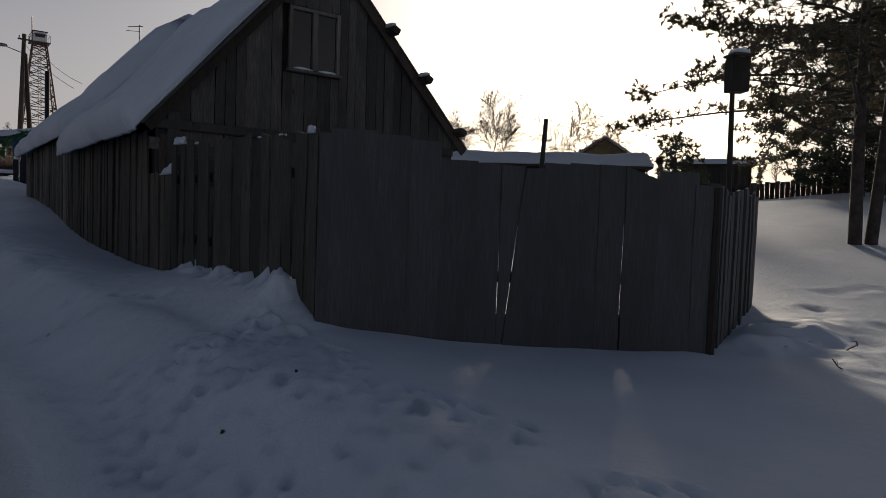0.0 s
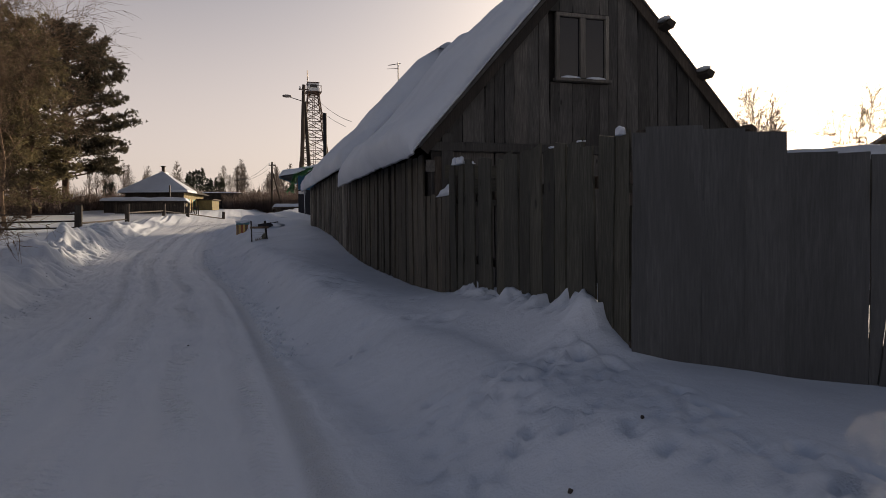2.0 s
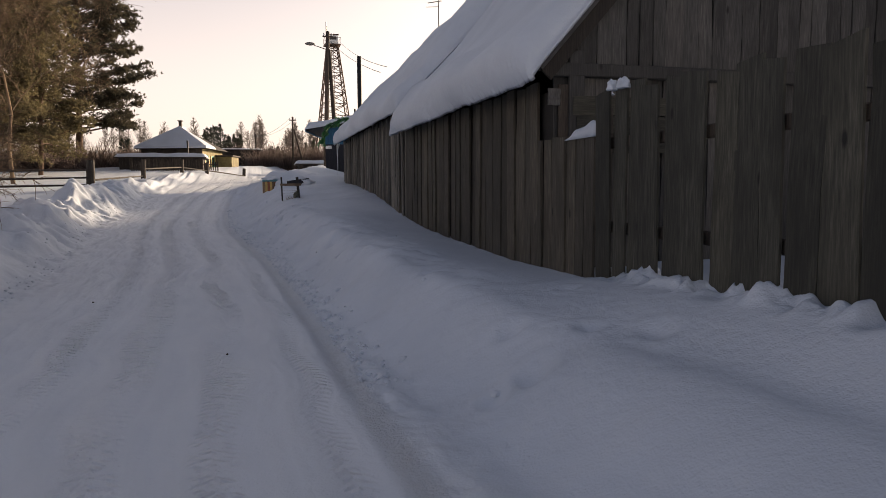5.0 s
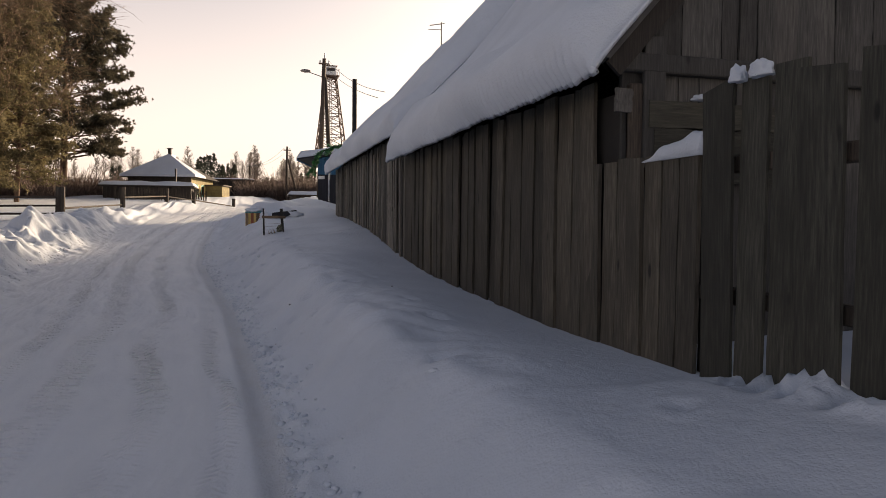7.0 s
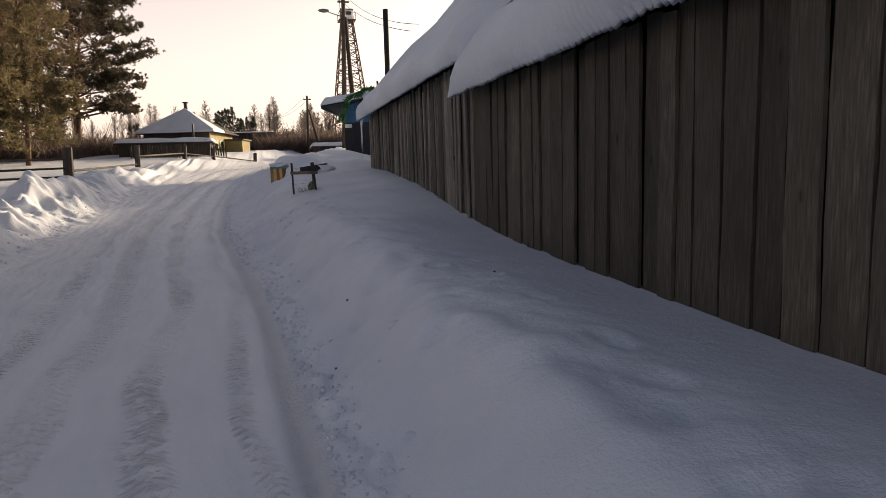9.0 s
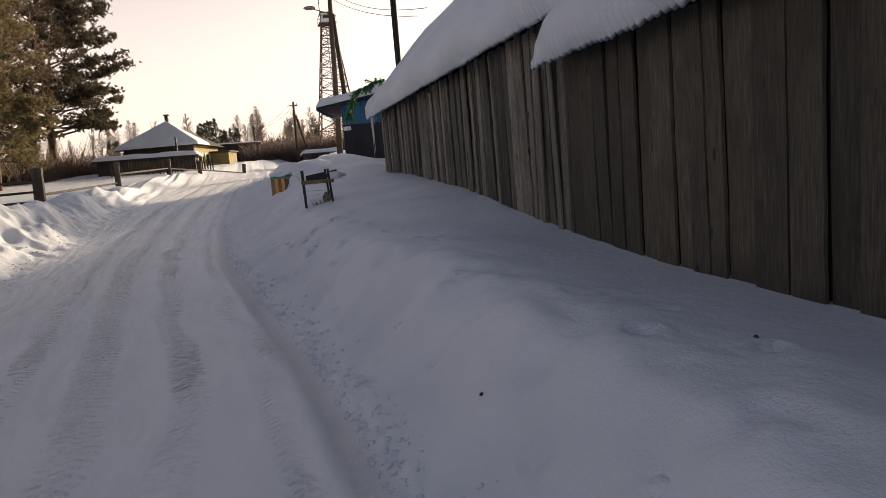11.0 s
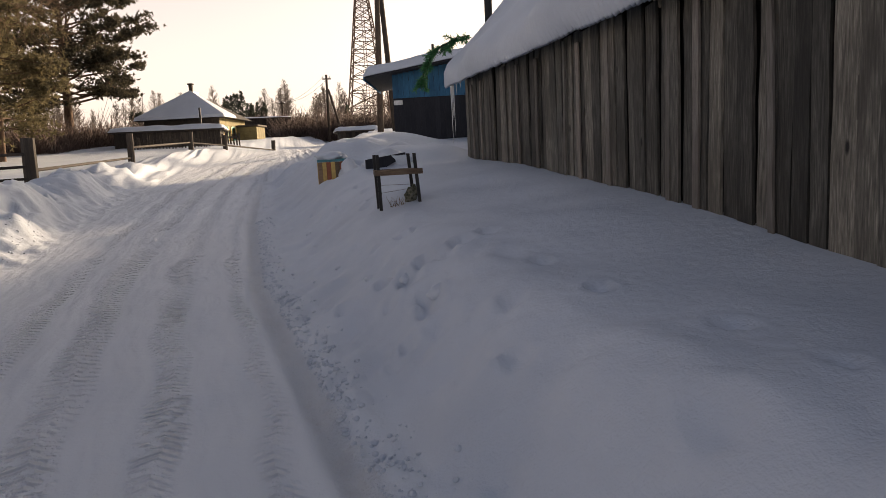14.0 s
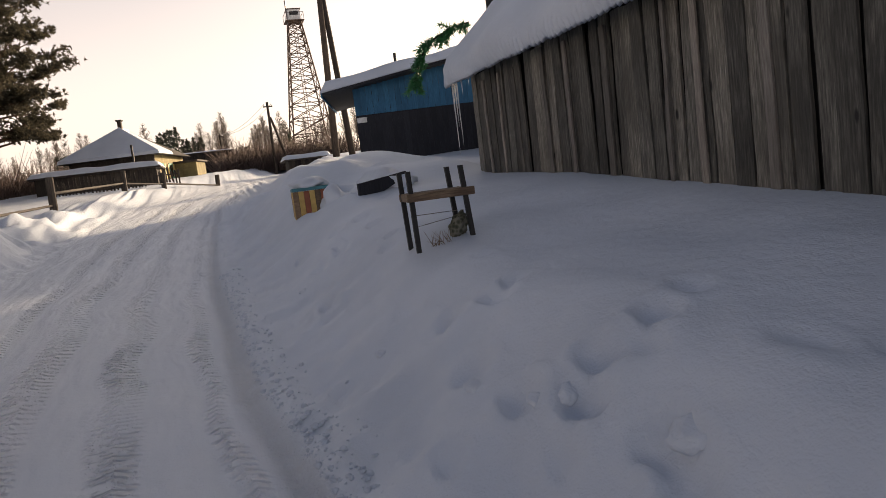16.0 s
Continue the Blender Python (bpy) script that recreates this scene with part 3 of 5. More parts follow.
# ---- barn with the gable ----
def build_barn():
    barn = thing("barn", 0, 0, 0, "weathered grey plank barn with a steep snow-laden roof", "barn")
    back = 17.55
    # black backing sheet gives the plank gaps their shade by colour
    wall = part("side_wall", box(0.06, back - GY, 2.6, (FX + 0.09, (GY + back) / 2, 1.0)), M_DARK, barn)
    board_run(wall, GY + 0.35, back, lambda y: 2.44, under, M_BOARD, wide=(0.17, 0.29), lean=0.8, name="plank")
    # the gable planks get the same shade-coloured backing
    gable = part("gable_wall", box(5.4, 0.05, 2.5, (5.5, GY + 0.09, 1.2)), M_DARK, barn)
    bm = bmesh.new()
    tri = [(2.8, GY + 0.07, 2.4), (8.1, GY + 0.07, 2.4), (5.45, GY + 0.07, 5.45)]
    f = bm.faces.new([bm.verts.new(p) for p in tri])
    ext = bmesh.ops.extrude_face_region(bm, geom=[f])
    bmesh.ops.translate(bm, vec=(0, 0.04, 0), verts=[v for v in ext["geom"] if isinstance(v, bmesh.types.BMVert)])
    bmesh.ops.recalc_face_normals(bm, faces=bm.faces)
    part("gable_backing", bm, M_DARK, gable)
    rake = lambda x: min(2.27 + 1.15 * (x - 2.28), 2.55 + 1.1 * (8.54 - x)) - 0.08
    win = (4.78, 5.70, 3.56, 4.62)
    x = 2.78
    while x < 8.2:
        w = min(RND.uniform(0.14, 0.24), 8.25 - x)
        xc = x + w / 2
        top = rake(xc)
        slope = (rake(x + w) - rake(x))
        spans = [(2.54, top)]
        if win[0] - w / 2 < xc < win[1] + w / 2:
            spans = [(2.54, win[2] - 0.02), (win[3] + 0.02, top)]
        for lo, hi in spans:
            if hi - lo > 0.08:
                s = slope if hi == top else 0.0
                put_board("plank", gable, pose(xc, GY + RND.uniform(-0.012, 0.012), lo, 0, RND.uniform(-0.5, 0.5), RND.uniform(-1, 1)), w, hi - lo, 0.028, M_GABLE, RND.random(), s)
        put_board("plank", gable, pose(xc, GY + 0.03 + RND.uniform(-0.01, 0.01), -0.1, 0, RND.uniform(-0.4, 0.4), 0), w, 2.6, 0.028, M_GABLE, RND.random())
        x += w + RND.uniform(0.002, 0.012)
    part("beam", box(5.5, 0.1, 0.14, (5.45, GY - 0.02, 2.5), 0.012), M_GABLE, gable)
    part("corner_board", box(0.18, 0.05, 1.0, (3.0, GY - 0.04, 2.2), 0.008), M_GABLE, gable)
    for i in range(3):   # broad planks nailed across beside the corner
        m = pose(3.62 + RND.uniform(-0.04, 0.04), GY - 0.05 - 0.004 * i, 1.62 + 0.205 * i + 0.1) @ pose(0, 0, 0, 0, -90 + RND.uniform(-0.8, 0.8), 0)
        put_board("cross_plank", gable, m @ pose(0, 0, -0.65), 0.195, 1.3, 0.03, M_FENCE, RND.random())
    put_board("cleat", gable, pose(2.72, GY - 0.09, 2.12, 0, 2, 0), 0.13, 0.17, 0.03, M_GABLE, RND.random())
    part("corner_post", box(0.12, 0.12, 2.7, (FX + 0.12, GY + 0.02, 1.0), 0.01), M_OLDWOOD, barn)
    # roof
    e, r, e2 = (2.55, 2.49), RIDGE, (8.5, 2.58)
    corrugated(barn, GY - 0.16, back - 0.02, e, r)
    corrugated(barn, GY - 0.16, back - 0.02, e2, r)
    for a, b in ((e, r), (e2, r)):
        bm = bmesh.new()
        n = Vector((-(b[1] - a[1]), 0, b[0] - a[0])).normalized()
        if n.z < 0:
            n = -n
        pts = [Vector((a[0], GY - 0.12, a[1])) - n * 0.03, Vector((b[0], GY - 0.12, b[1])) - n * 0.03, Vector((b[0], GY - 0.12, b[1])) - n * 0.17, Vector((a[0], GY - 0.12, a[1])) - n * 0.17]
        f = bm.faces.new([bm.verts.new(p) for p in pts])
        ext = bmesh.ops.extrude_face_region(bm, geom=[f])
        bmesh.ops.translate(bm, vec=(0, 0.035, 0), verts=[v for v in ext["geom"] if isinstance(v, bmesh.types.BMVert)])
        bmesh.ops.recalc_face_normals(bm, faces=bm.faces)
        part("bargeboard", bm, M_OLDWOOD, barn)
    roof_snow(barn, GY - 0.2, back + 0.02, e, (RIDGE[0], RIDGE[1] + 0.03), 0.34, 21, far_taper=1.3, settle=0.6)
    for px, pz in ((6.62, 4.52), (7.36, 3.78), (8.2, 2.9)):
        p = part("purlin", box(0.15, 0.7, 0.12, (px + 0.02, GY - 0.02, pz - 0.02), 0.012, Euler((0, radians(30), 0)).to_matrix().to_4x4()), M_OLDWOOD, barn)
        if pz > 3:
            bm = bmesh.new()
            bmesh.ops.create_icosphere(bm, subdivisions=2, radius=1)
            for v in bm.verts:
                v.co *= 1 + 0.25 * noise.noise(v.co * 1.7 + Vector((px, 0, 0)))
            bmesh.ops.scale(bm, vec=(0.07, 0.16, 0.035), verts=bm.verts)
            bmesh.ops.translate(bm, vec=(px - 0.05, GY - 0.26, pz + 0.06), verts=bm.verts)
            part("purlin_snow", bm, M_SNOW, p, "clump of snow", True)
    bm = bmesh.new()
    f = bm.faces.new([bm.verts.new(p) for p in ((2.8, back - 0.12, 2.4), (8.1, back - 0.12, 2.4), (8.1, back - 0.12, 2.7), (5.45, back - 0.12, 5.5), (2.8, back - 0.12, 2.7))])
    ext = bmesh.ops.extrude_face_region(bm, geom=[f])
    bmesh.ops.translate(bm, vec=(0, 0.05, 0), verts=[v for v in ext["geom"] if isinstance(v, bmesh.types.BMVert)])
    bmesh.ops.recalc_face_normals(bm, faces=bm.faces)
    part("back_gable", bm, M_OLDWOOD, barn)
    part("back_wall", box(5.28, 0.06, 2.96, (5.45, back - 0.1, 0.9)), M_DARK, barn)
    part("far_side_wall", box(0.06, back - GY - 0.2, 3.0, (8.12, (GY + back) / 2, 1.2)), M_OLDWOOD, barn)
    return barn


build_barn()


def build_window():
    """Two-sash window high in the gable, with snow on its sill."""
    w = thing("window_1", 5.24, GY - 0.03, 4.09, "old two-sash attic window with dark panes and peeling frame", "window", kind="structure")
    W, H = 0.92, 1.06
    part("window_frame", box(0.06, 0.07, H, (-W / 2 + 0.03, 0, 0), 0.006), M_BATTEN, w)
    part("window_frame", box(0.06, 0.07, H, (W / 2 - 0.03, 0, 0), 0.006), M_BATTEN, w)
    part("window_frame", box(W - 0.12, 0.07, 0.06, (0, 0, H / 2 - 0.03), 0.006), M_BATTEN, w)
    part("mullion", box(0.09, 0.08, H - 0.12, (0.0, 0.0, 0), 0.006), M_BATTEN, w)
    part("window_sill", box(W + 0.06, 0.12, 0.045, (0, -0.02, -H / 2 + 0.02), 0.006), M_BATTEN, w)
    for s in (-1, 1):
        part("pane", box(0.34, 0.006, H - 0.14, (s * 0.222, 0.012, 0.0)), M_GLASS, w)
        bm = bmesh.new()
        bmesh.ops.create_icosphere(bm, subdivisions=2, radius=1)
        for v in bm.verts:
            v.co *= 1 + 0.3 * noise.noise(v.co * 2 + Vector((s, 3, 0)))
        bmesh.ops.scale(bm, vec=(0.17, 0.045, 0.03), verts=bm.verts)
        bmesh.ops.translate(bm, vec=(s * 0.22, -0.04, -H / 2 + 0.055), verts=bm.verts)
        part("sill_snow", bm, M_SNOW, w, "little ridge of snow", True)


build_window()


# ---- long shed behind the barn ----
def build_long_shed():
    y0, y1 = 17.0, 28.05
    shed = thing("long_shed", 0, 0, 0, "long grey plank shed with snow overhanging its slate roof", "shed")
    # backing box coloured as shade, seen between the planks
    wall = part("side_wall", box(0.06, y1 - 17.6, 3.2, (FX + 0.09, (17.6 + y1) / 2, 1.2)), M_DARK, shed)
    board_run(wall, 17.58, y1, lambda y: 2.88, under, M_GREYBOARD, lean=1.3, name="plank")
    for yy in (17.75, 18.2, 18.42, 19.6, 20.55, 21.0, 22.15, 22.9, 23.35, 24.3, 25.05, 25.6, 26.4, 27.0, 27.5):
        b = under(yy) + 0.2
        m = pose(FX - 0.04, yy, b, 0, 0, 90) @ pose(0, 0, 0, 0, RND.uniform(-2.2, 2.2), 0)
        put_board("batten", wall, m, RND.uniform(0.045, 0.11), 2.86 - b - RND.uniform(0, 0.15), 0.022, M_BATTEN, RND.random())
    e = (2.58, 2.92)
    r = (5.45, 5.80)
    corrugated(shed, y0, y1 + 0.25, e, r)
    corrugated(shed, y0, y1 + 0.25, (8.5, 2.8), r)
    roof_snow(shed, y0 - 0.1, y1 + 0.35, e, r, 0.32, 33, hump=0.16)
    for yy in (y1,):
        bm = bmesh.new()
        f = bm.faces.new([bm.verts.new(p) for p in ((2.8, yy, 0.6), (8.1, yy, 0.6), (8.1, yy, 2.9), (5.45, yy, 5.7), (2.8, yy, 2.9))])
        ext = bmesh.ops.extrude_face_region(bm, geom=[f])
        bmesh.ops.translate(bm, vec=(0, 0.06, 0), verts=[v for v in ext["geom"] if isinstance(v, bmesh.types.BMVert)])
        bmesh.ops.recalc_face_normals(bm, faces=bm.faces)
        part("end_wall", bm, M_OLDWOOD, shed)
    part("far_side_wall", box(0.06, y1 - 17.6, 3.0, (8.12, (17.6 + y1) / 2, 1.4)), M_OLDWOOD, shed)
    return shed


build_long_shed()

# added, unseen board wall behind the sheds; its height shades the lane
yw = part("wall_yard", box(11.0, 0.08, 3.5), M_OLDWOOD)
yw.matrix_basis = pose(6.25, 33.9, 1.95, 0, 0, math.degrees(math.atan2(10.9, 3.2)))
tagged(yw, "added plain board wall behind the sheds, shading the lane from low sun", "wall", kind="structure")


def snow_cap(x, y, z, sx, sy, sz, seed, label="clump of snow lodged on the fence"):
    bm = bmesh.new()
    bmesh.ops.create_icosphere(bm, subdivisions=3, radius=1)
    for v in bm.verts:
        v.co *= 1 + 0.55 * noise.noise(v.co * 1.5 + Vector((seed, seed * 2.0, 0))) + 0.07 * noise.noise(v.co * 4 + Vector((seed, 0, 0)))
        if v.co.z < -0.4:
            v.co.z = -0.4
    bmesh.ops.scale(bm, vec=(sx, sy, sz), verts=bm.verts)
    ob = part("snow_clump", bm, M_SNOW, None, "", True)
    ob.matrix_basis = pose(x, y, z + 0.36 * sz)
    return tagged(ob, label, "snow")


# ---- plank fence along the lane, leaning boards ----
def build_fence():
    fence = thing("plank_fence", FX, 4.85, 0, "tall weathered plank fence with gaps between uneven boards", "fence")
    rel = Matrix.Translation((-FX, -4.85, 0))
    tops = lambda y: float(np.interp(y, [4.8, 5.6, 7.0, 9.3], [2.0, 2.0, 2.06, 2.16]))
    y = 4.92
    while y < 9.2:
        w = min(RND.uniform(0.18, 0.29), 9.25 - y)
        yc = y + w / 2
        b = under(yc)
        m = rel @ pose(FX + RND.uniform(-0.02, 0.02), yc, b, 0, 0, 90) @ pose(0, 0, 0, RND.uniform(-1, 1), RND.uniform(-1.3, 1.3), RND.uniform(-2, 2))
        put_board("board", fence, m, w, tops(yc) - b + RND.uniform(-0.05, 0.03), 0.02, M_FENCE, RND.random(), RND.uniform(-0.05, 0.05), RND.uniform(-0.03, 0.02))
        y += w + RND.choice((0.008, 0.015, 0.026, 0.036, 0.045))
    y = 9.27
    while y < 10.62:
        w = min(RND.uniform(0.15, 0.2), 10.65 - y)
        yc = y + w / 2
        b = under(yc)
        m = rel @ pose(FX + RND.uniform(-0.015, 0.015), yc, b, 0, 0, 90) @ pose(0, 0, 0, RND.uniform(-1, 1), RND.uniform(-0.8, 0.8), RND.uniform(-2, 2))
        put_board("board", fence, m, w, 1.77 - b + RND.uniform(-0.02, 0.02), 0.03, M_BOARD, RND.random(), RND.uniform(-0.02, 0.02))
        y += w + RND.uniform(0.008, 0.02)
    for z in (0.9, 1.66):
        part("rail", box(0.06, 5.5, 0.1, (0.055, 2.75, z), 0.01), M_OLDWOOD, fence)
    for yy in (0.05, 4.45):
        part("post", rod((0.13, yy, -0.3), (0.13, yy, 2.0), 0.07, 0.065, 10), M_OLDWOOD, fence)


build_fence()
snow_cap(2.73, 8.92, 2.11, 0.05, 0.05, 0.07, 2.9)
snow_cap(2.74, 8.75, 2.11, 0.055, 0.075, 0.07, 6.6)
snow_cap(2.75, 5.02, 1.98, 0.03, 0.05, 0.045, 2.3)
snow_cap(2.75, 5.62, 2.0, 0.03, 0.06, 0.014, 4.4)
snow_cap(2.75, 5.95, 2.0, 0.03, 0.05, 0.012, 5.2)
snow_cap(2.75, 6.15, 2.01, 0.03, 0.04, 0.012, 6.1)
snow_cap(3.35, 10.09, 2.235, 0.06, 0.05, 0.03, 7.4, "pinch of snow on a plank end")


def snow_wedge():
    """Snow drifted along the tops of the low boards, rising to a point against the taller ones."""
    y0, y1, n, verts, faces = 9.21, 9.9, 26, [], []
    for i in range(n + 1):
        k = i / n
        y = y0 + (y1 - y0) * k
        h = 0.12 * (1 - k) ** 1.8 + 0.075 * (0.5 + float(vnoise(y, 3.0, 0.11, 41)) - 0.2) * (1 - k ** 6)
        w = 0.055 * (1 - 0.5 * k)
        for a in range(7):
            c, q = math.cos(math.pi * a / 6), math.sin(math.pi * a / 6)
            verts.append((c * w, y - y0, q * h))
    for i in range(n):
        for a in range(6):
            p = 7 * i + a
            faces.append((p, p + 1, p + 8, p + 7))
        faces.append((7 * i, 7 * i + 7, 7 * i + 13, 7 * i + 6))
    faces += [tuple(range(6, -1, -1)), tuple(range(7 * n, 7 * n + 7))]
    ob = mesh_object("snow_wedge", verts, faces, M_SNOW, None, "", True)
    ob.matrix_basis = pose(2.76, y0, 1.735)
    tagged(ob, "wedge of snow drifted on the low fence boards", "snow")


snow_wedge()


# ---- gate panels across the yard entrance and the end fence ----
def build_gate():
    a, b = Vector((2.72, 4.85, 0)), Vector((5.98, 3.2, 0))
    run = (b - a).length
    ang = math.degrees(math.atan2(b.y - a.y, b.x - a.x))
    gate = thing("plank_gate", a.x, a.y, 0, "dark wide-board yard gate with slits between warped boards", "gate", rz=ang)
    low = lambda s: float(np.interp(s, [0, run], [-0.15, -0.3]))
    edges = [0.0, 0.13, 0.5, 0.76, 1.04, 1.35, 1.56, 1.8, 1.98, 2.22, 2.47, 2.72, 3.05, 3.42, 3.56, run]
    heights = [1.97, 2.01, 1.98, 1.95, 1.80, 1.79, 1.775, 1.76, 1.81, 1.82, 1.82, 1.76, 1.79, 1.68, 1.70]
    for i in range(len(edges) - 1):
        s0, s1 = edges[i], edges[i + 1]
        wide = {0: 0.016, 6: 0.03, 10: 0.012, 11: 0.006}.get(i, -0.02)
        tilt = 0.0 if i in (6, 7) else RND.uniform(-0.3, 0.3)
        w = s1 - s0 - wide
        m = pose((s0 + s1) / 2, RND.uniform(-0.006, 0.006), low(s0), 0, tilt, RND.uniform(-1, 1))
        ob = put_board("board", gate, m, w, heights[i] - low(s0), 0.02, M_GATE, RND.random(), -0.11 if i == 11 else RND.uniform(-0.015, 0.015))
        if i in (6, 7):   # the two warped boards part along a slant
            side = 1 if i == 6 else -1
            for v in ob.data.vertices:
                if v.co.x * side > 0:
                    k = 1 - (v.co.z + low(s0)) / 1.75
                    v.co.x -= 0.18 * k + 0.004 * (side if i == 6 else 0)
    for z, deep in ((0.28, 0.38), (0.8, 0.1), (1.5, 0.1)):
        part("rail", box(run, 0.05, deep, (run / 2, 0.06, z), 0.01), M_OLDWOOD, gate)
    for s in (0.1, 1.48, run - 0.05):
        part("post", rod((s, 0.16, -0.4), (s, 0.16, 1.7), 0.07, 0.065, 10), M_OLDWOOD, gate)
    part("prop_stick", rod((1.92, 0.07, 1.2), (1.97, 0.05, 2.2), 0.022, 0.02, 8), M_IRON, gate)
    c = Vector((9.3, 4.62, 0))
    run2 = (c - b).length
    end = thing("end_fence", b.x, b.y, 0, "short uneven plank fence closing the yard corner", "fence", rz=math.degrees(math.atan2(c.y - b.y, c.x - b.x)))
    s = -0.06
    while s < run2 - 0.02:
        w = min(RND.uniform(0.13, 0.22), run2 - s)
        g = land_at(b.x + (c.x - b.x) * s / run2, b.y + (c.y - b.y) * s / run2)
        put_board("board", end, pose(s + w / 2, RND.uniform(-0.02, 0.02), g - 0.3, 0, RND.uniform(-2.5, 2.5), 0), w, 1.66 + 0.03 * s + RND.uniform(-0.08, 0.05) - g + 0.3, 0.028, M_GATE, RND.random(), RND.uniform(-0.04, 0.04))
        s += w - RND.uniform(0.008, 0.02)
    part("rail", box(run2, 0.06, 0.09, (run2 / 2, 0.06, 1.3), 0.01), M_OLDWOOD, end)
    # post added to close the corner gap against a streak of sun
    part("post", rod((0.0, 0.03, -0.3), (0.0, 0.03, 1.66), 0.06, 0.055, 9), M_OLDWOOD, end)
    part("post", rod((run2, 0.05, -0.2), (run2, 0.05, 1.9), 0.05, 0.045, 8), M_OLDWOOD, end)


build_gate()


# ---- blue shed beyond the long shed ----
def build_blue_shed():
    shed = thing("blue_shed", 0, 0, 0, "small shed painted blue above tarred boards, snow on its roof", "shed")
    shed.matrix_basis = pose(3.15, 39, 0) @ pose(0, 0, 0, 0, 0, -14) @ pose(-3.15, -39, 0)
    y0, y1, x0, x1 = 39.0, 43.5, 3.15, 7.6
    roof_z = lambda x: 4.12 + 0.15 * (x - 2.3)
    # inner box, black in place of shade between the planks
    body = part("body", box(x1 - x0 - 0.04, y1 - y0 - 0.04, 2.75, ((x0 + x1) / 2, (y0 + y1) / 2, 2.75)), M_DARK, shed)
    for face in range(2):
        s, end = 0.0, (x1 - x0) if face == 0 else (y1 - y0)
        while s < end - 0.02:
            w = min(RND.uniform(0.14, 0.2), end - s)
            for lo, hi, mat in ((1.2, 3.42, M_BLACKISH), (3.43, None, M_BLUE)):
                px = x0 + s + w / 2 if face == 0 else x0
                top = roof_z(px) - 0.02 if hi is None else hi
                m = pose(px, y0, lo) if face == 0 else pose(x0, y0 + s + w / 2, lo, 0, 0, 90)
                put_board("plank", body, m, w - 0.004, top - lo, 0.03, mat, RND.random())
            s += w
    bm = bmesh.new()
    prof = [(2.25, 0), (x1 + 0.3, 0), (x1 + 0.3, 0.06), (2.25, 0.06)]
    f = bm.faces.new([bm.verts.new((px, y0 - 0.55, roof_z(px) + dz)) for px, dz in prof])
    ext = bmesh.ops.extrude_face_region(bm, geom=[f])
    bmesh.ops.translate(bm, vec=(0, y1 - y0 + 1.0, 0), verts=[v for v in ext["geom"] if isinstance(v, bmesh.types.BMVert)])
    bmesh.ops.recalc_face_normals(bm, faces=bm.faces)
    part("roof", bm, M_BLACKISH, shed)
    part("fascia", box(0.04, y1 - y0 + 1.0, 0.14, (2.22, (y0 + y1) / 2 - 0.05, roof_z(2.25))), M_BLUE, shed)
    snow_slab(shed, 2.2, x1 + 0.3, y0 - 0.6, y1 + 0.5, roof_z, 0.06, 0.34, 5)
    part("plate", box(0.3, 0.02, 0.16, (x0 + 0.16, y0 - 0.03, 3.28), 0.004), M_WHITE, shed, "small white plate")
    part("stove_pipe", rod((4.6, y0 + 1.0, 4.4), (4.6, y0 + 1.0, 5.35), 0.05, 0.05, 10), M_IRON, shed)


def snow_slab(parent, x0, x1, y0, y1, base, gap, thick, seed, name="roof_snow"):
    """A soft slab of snow lying on a plane, thinner and rounded at its edges."""
    nx_, ny = max(8, int((x1 - x0) / 0.18)), max(8, int((y1 - y0) / 0.18))
    verts, faces = [], []
    for layer in (0, 1):
        for j in range(ny + 1):
            for i in range(nx_ + 1):
                x, y = x0 + (x1 - x0) * i / nx_, y0 + (y1 - y0) * j / ny
                edge = min(x - x0, x1 - x, y - y0, y1 - y)
                r = math.sqrt(max(0.0, 1 - (1 - min(edge / 0.3, 1)) ** 2))
                w = noise.noise(Vector((x * 0.8 + seed, y * 0.8, seed)))
                t = thick * (0.12 + 0.88 * r) * (1 + 0.3 * w)
                verts.append((x, y, base(x) + gap + (t if layer else 0.0)))
    n = (nx_ + 1) * (ny + 1)
    at = lambda i, j, k: k * n + j * (nx_ + 1) + i
    for j in range(ny):
        for i in range(nx_):
            faces.append((at(i, j, 1), at(i + 1, j, 1), at(i + 1, j + 1, 1), at(i, j + 1, 1)))
            faces.append((at(i, j, 0), at(i, j + 1, 0), at(i + 1, j + 1, 0), at(i + 1, j, 0)))
    for i in range(nx_):
        faces.append((at(i, 0, 0), at(i + 1, 0, 0), at(i + 1, 0, 1), at(i, 0, 1)))
        faces.append((at(i + 1, ny, 0), at(i, ny, 0), at(i, ny, 1), at(i + 1, ny, 1)))
    for j in range(ny):
        faces.append((at(0, j + 1, 0), at(0, j, 0), at(0, j, 1), at(0, j + 1, 1)))
        faces.append((at(nx_, j, 0), at(nx_, j + 1, 0), at(nx_, j + 1, 1), at(nx_, j, 1)))
    return mesh_object(name, verts, faces, M_SNOW, parent, "rounded slab of snow", True)


build_blue_shed()


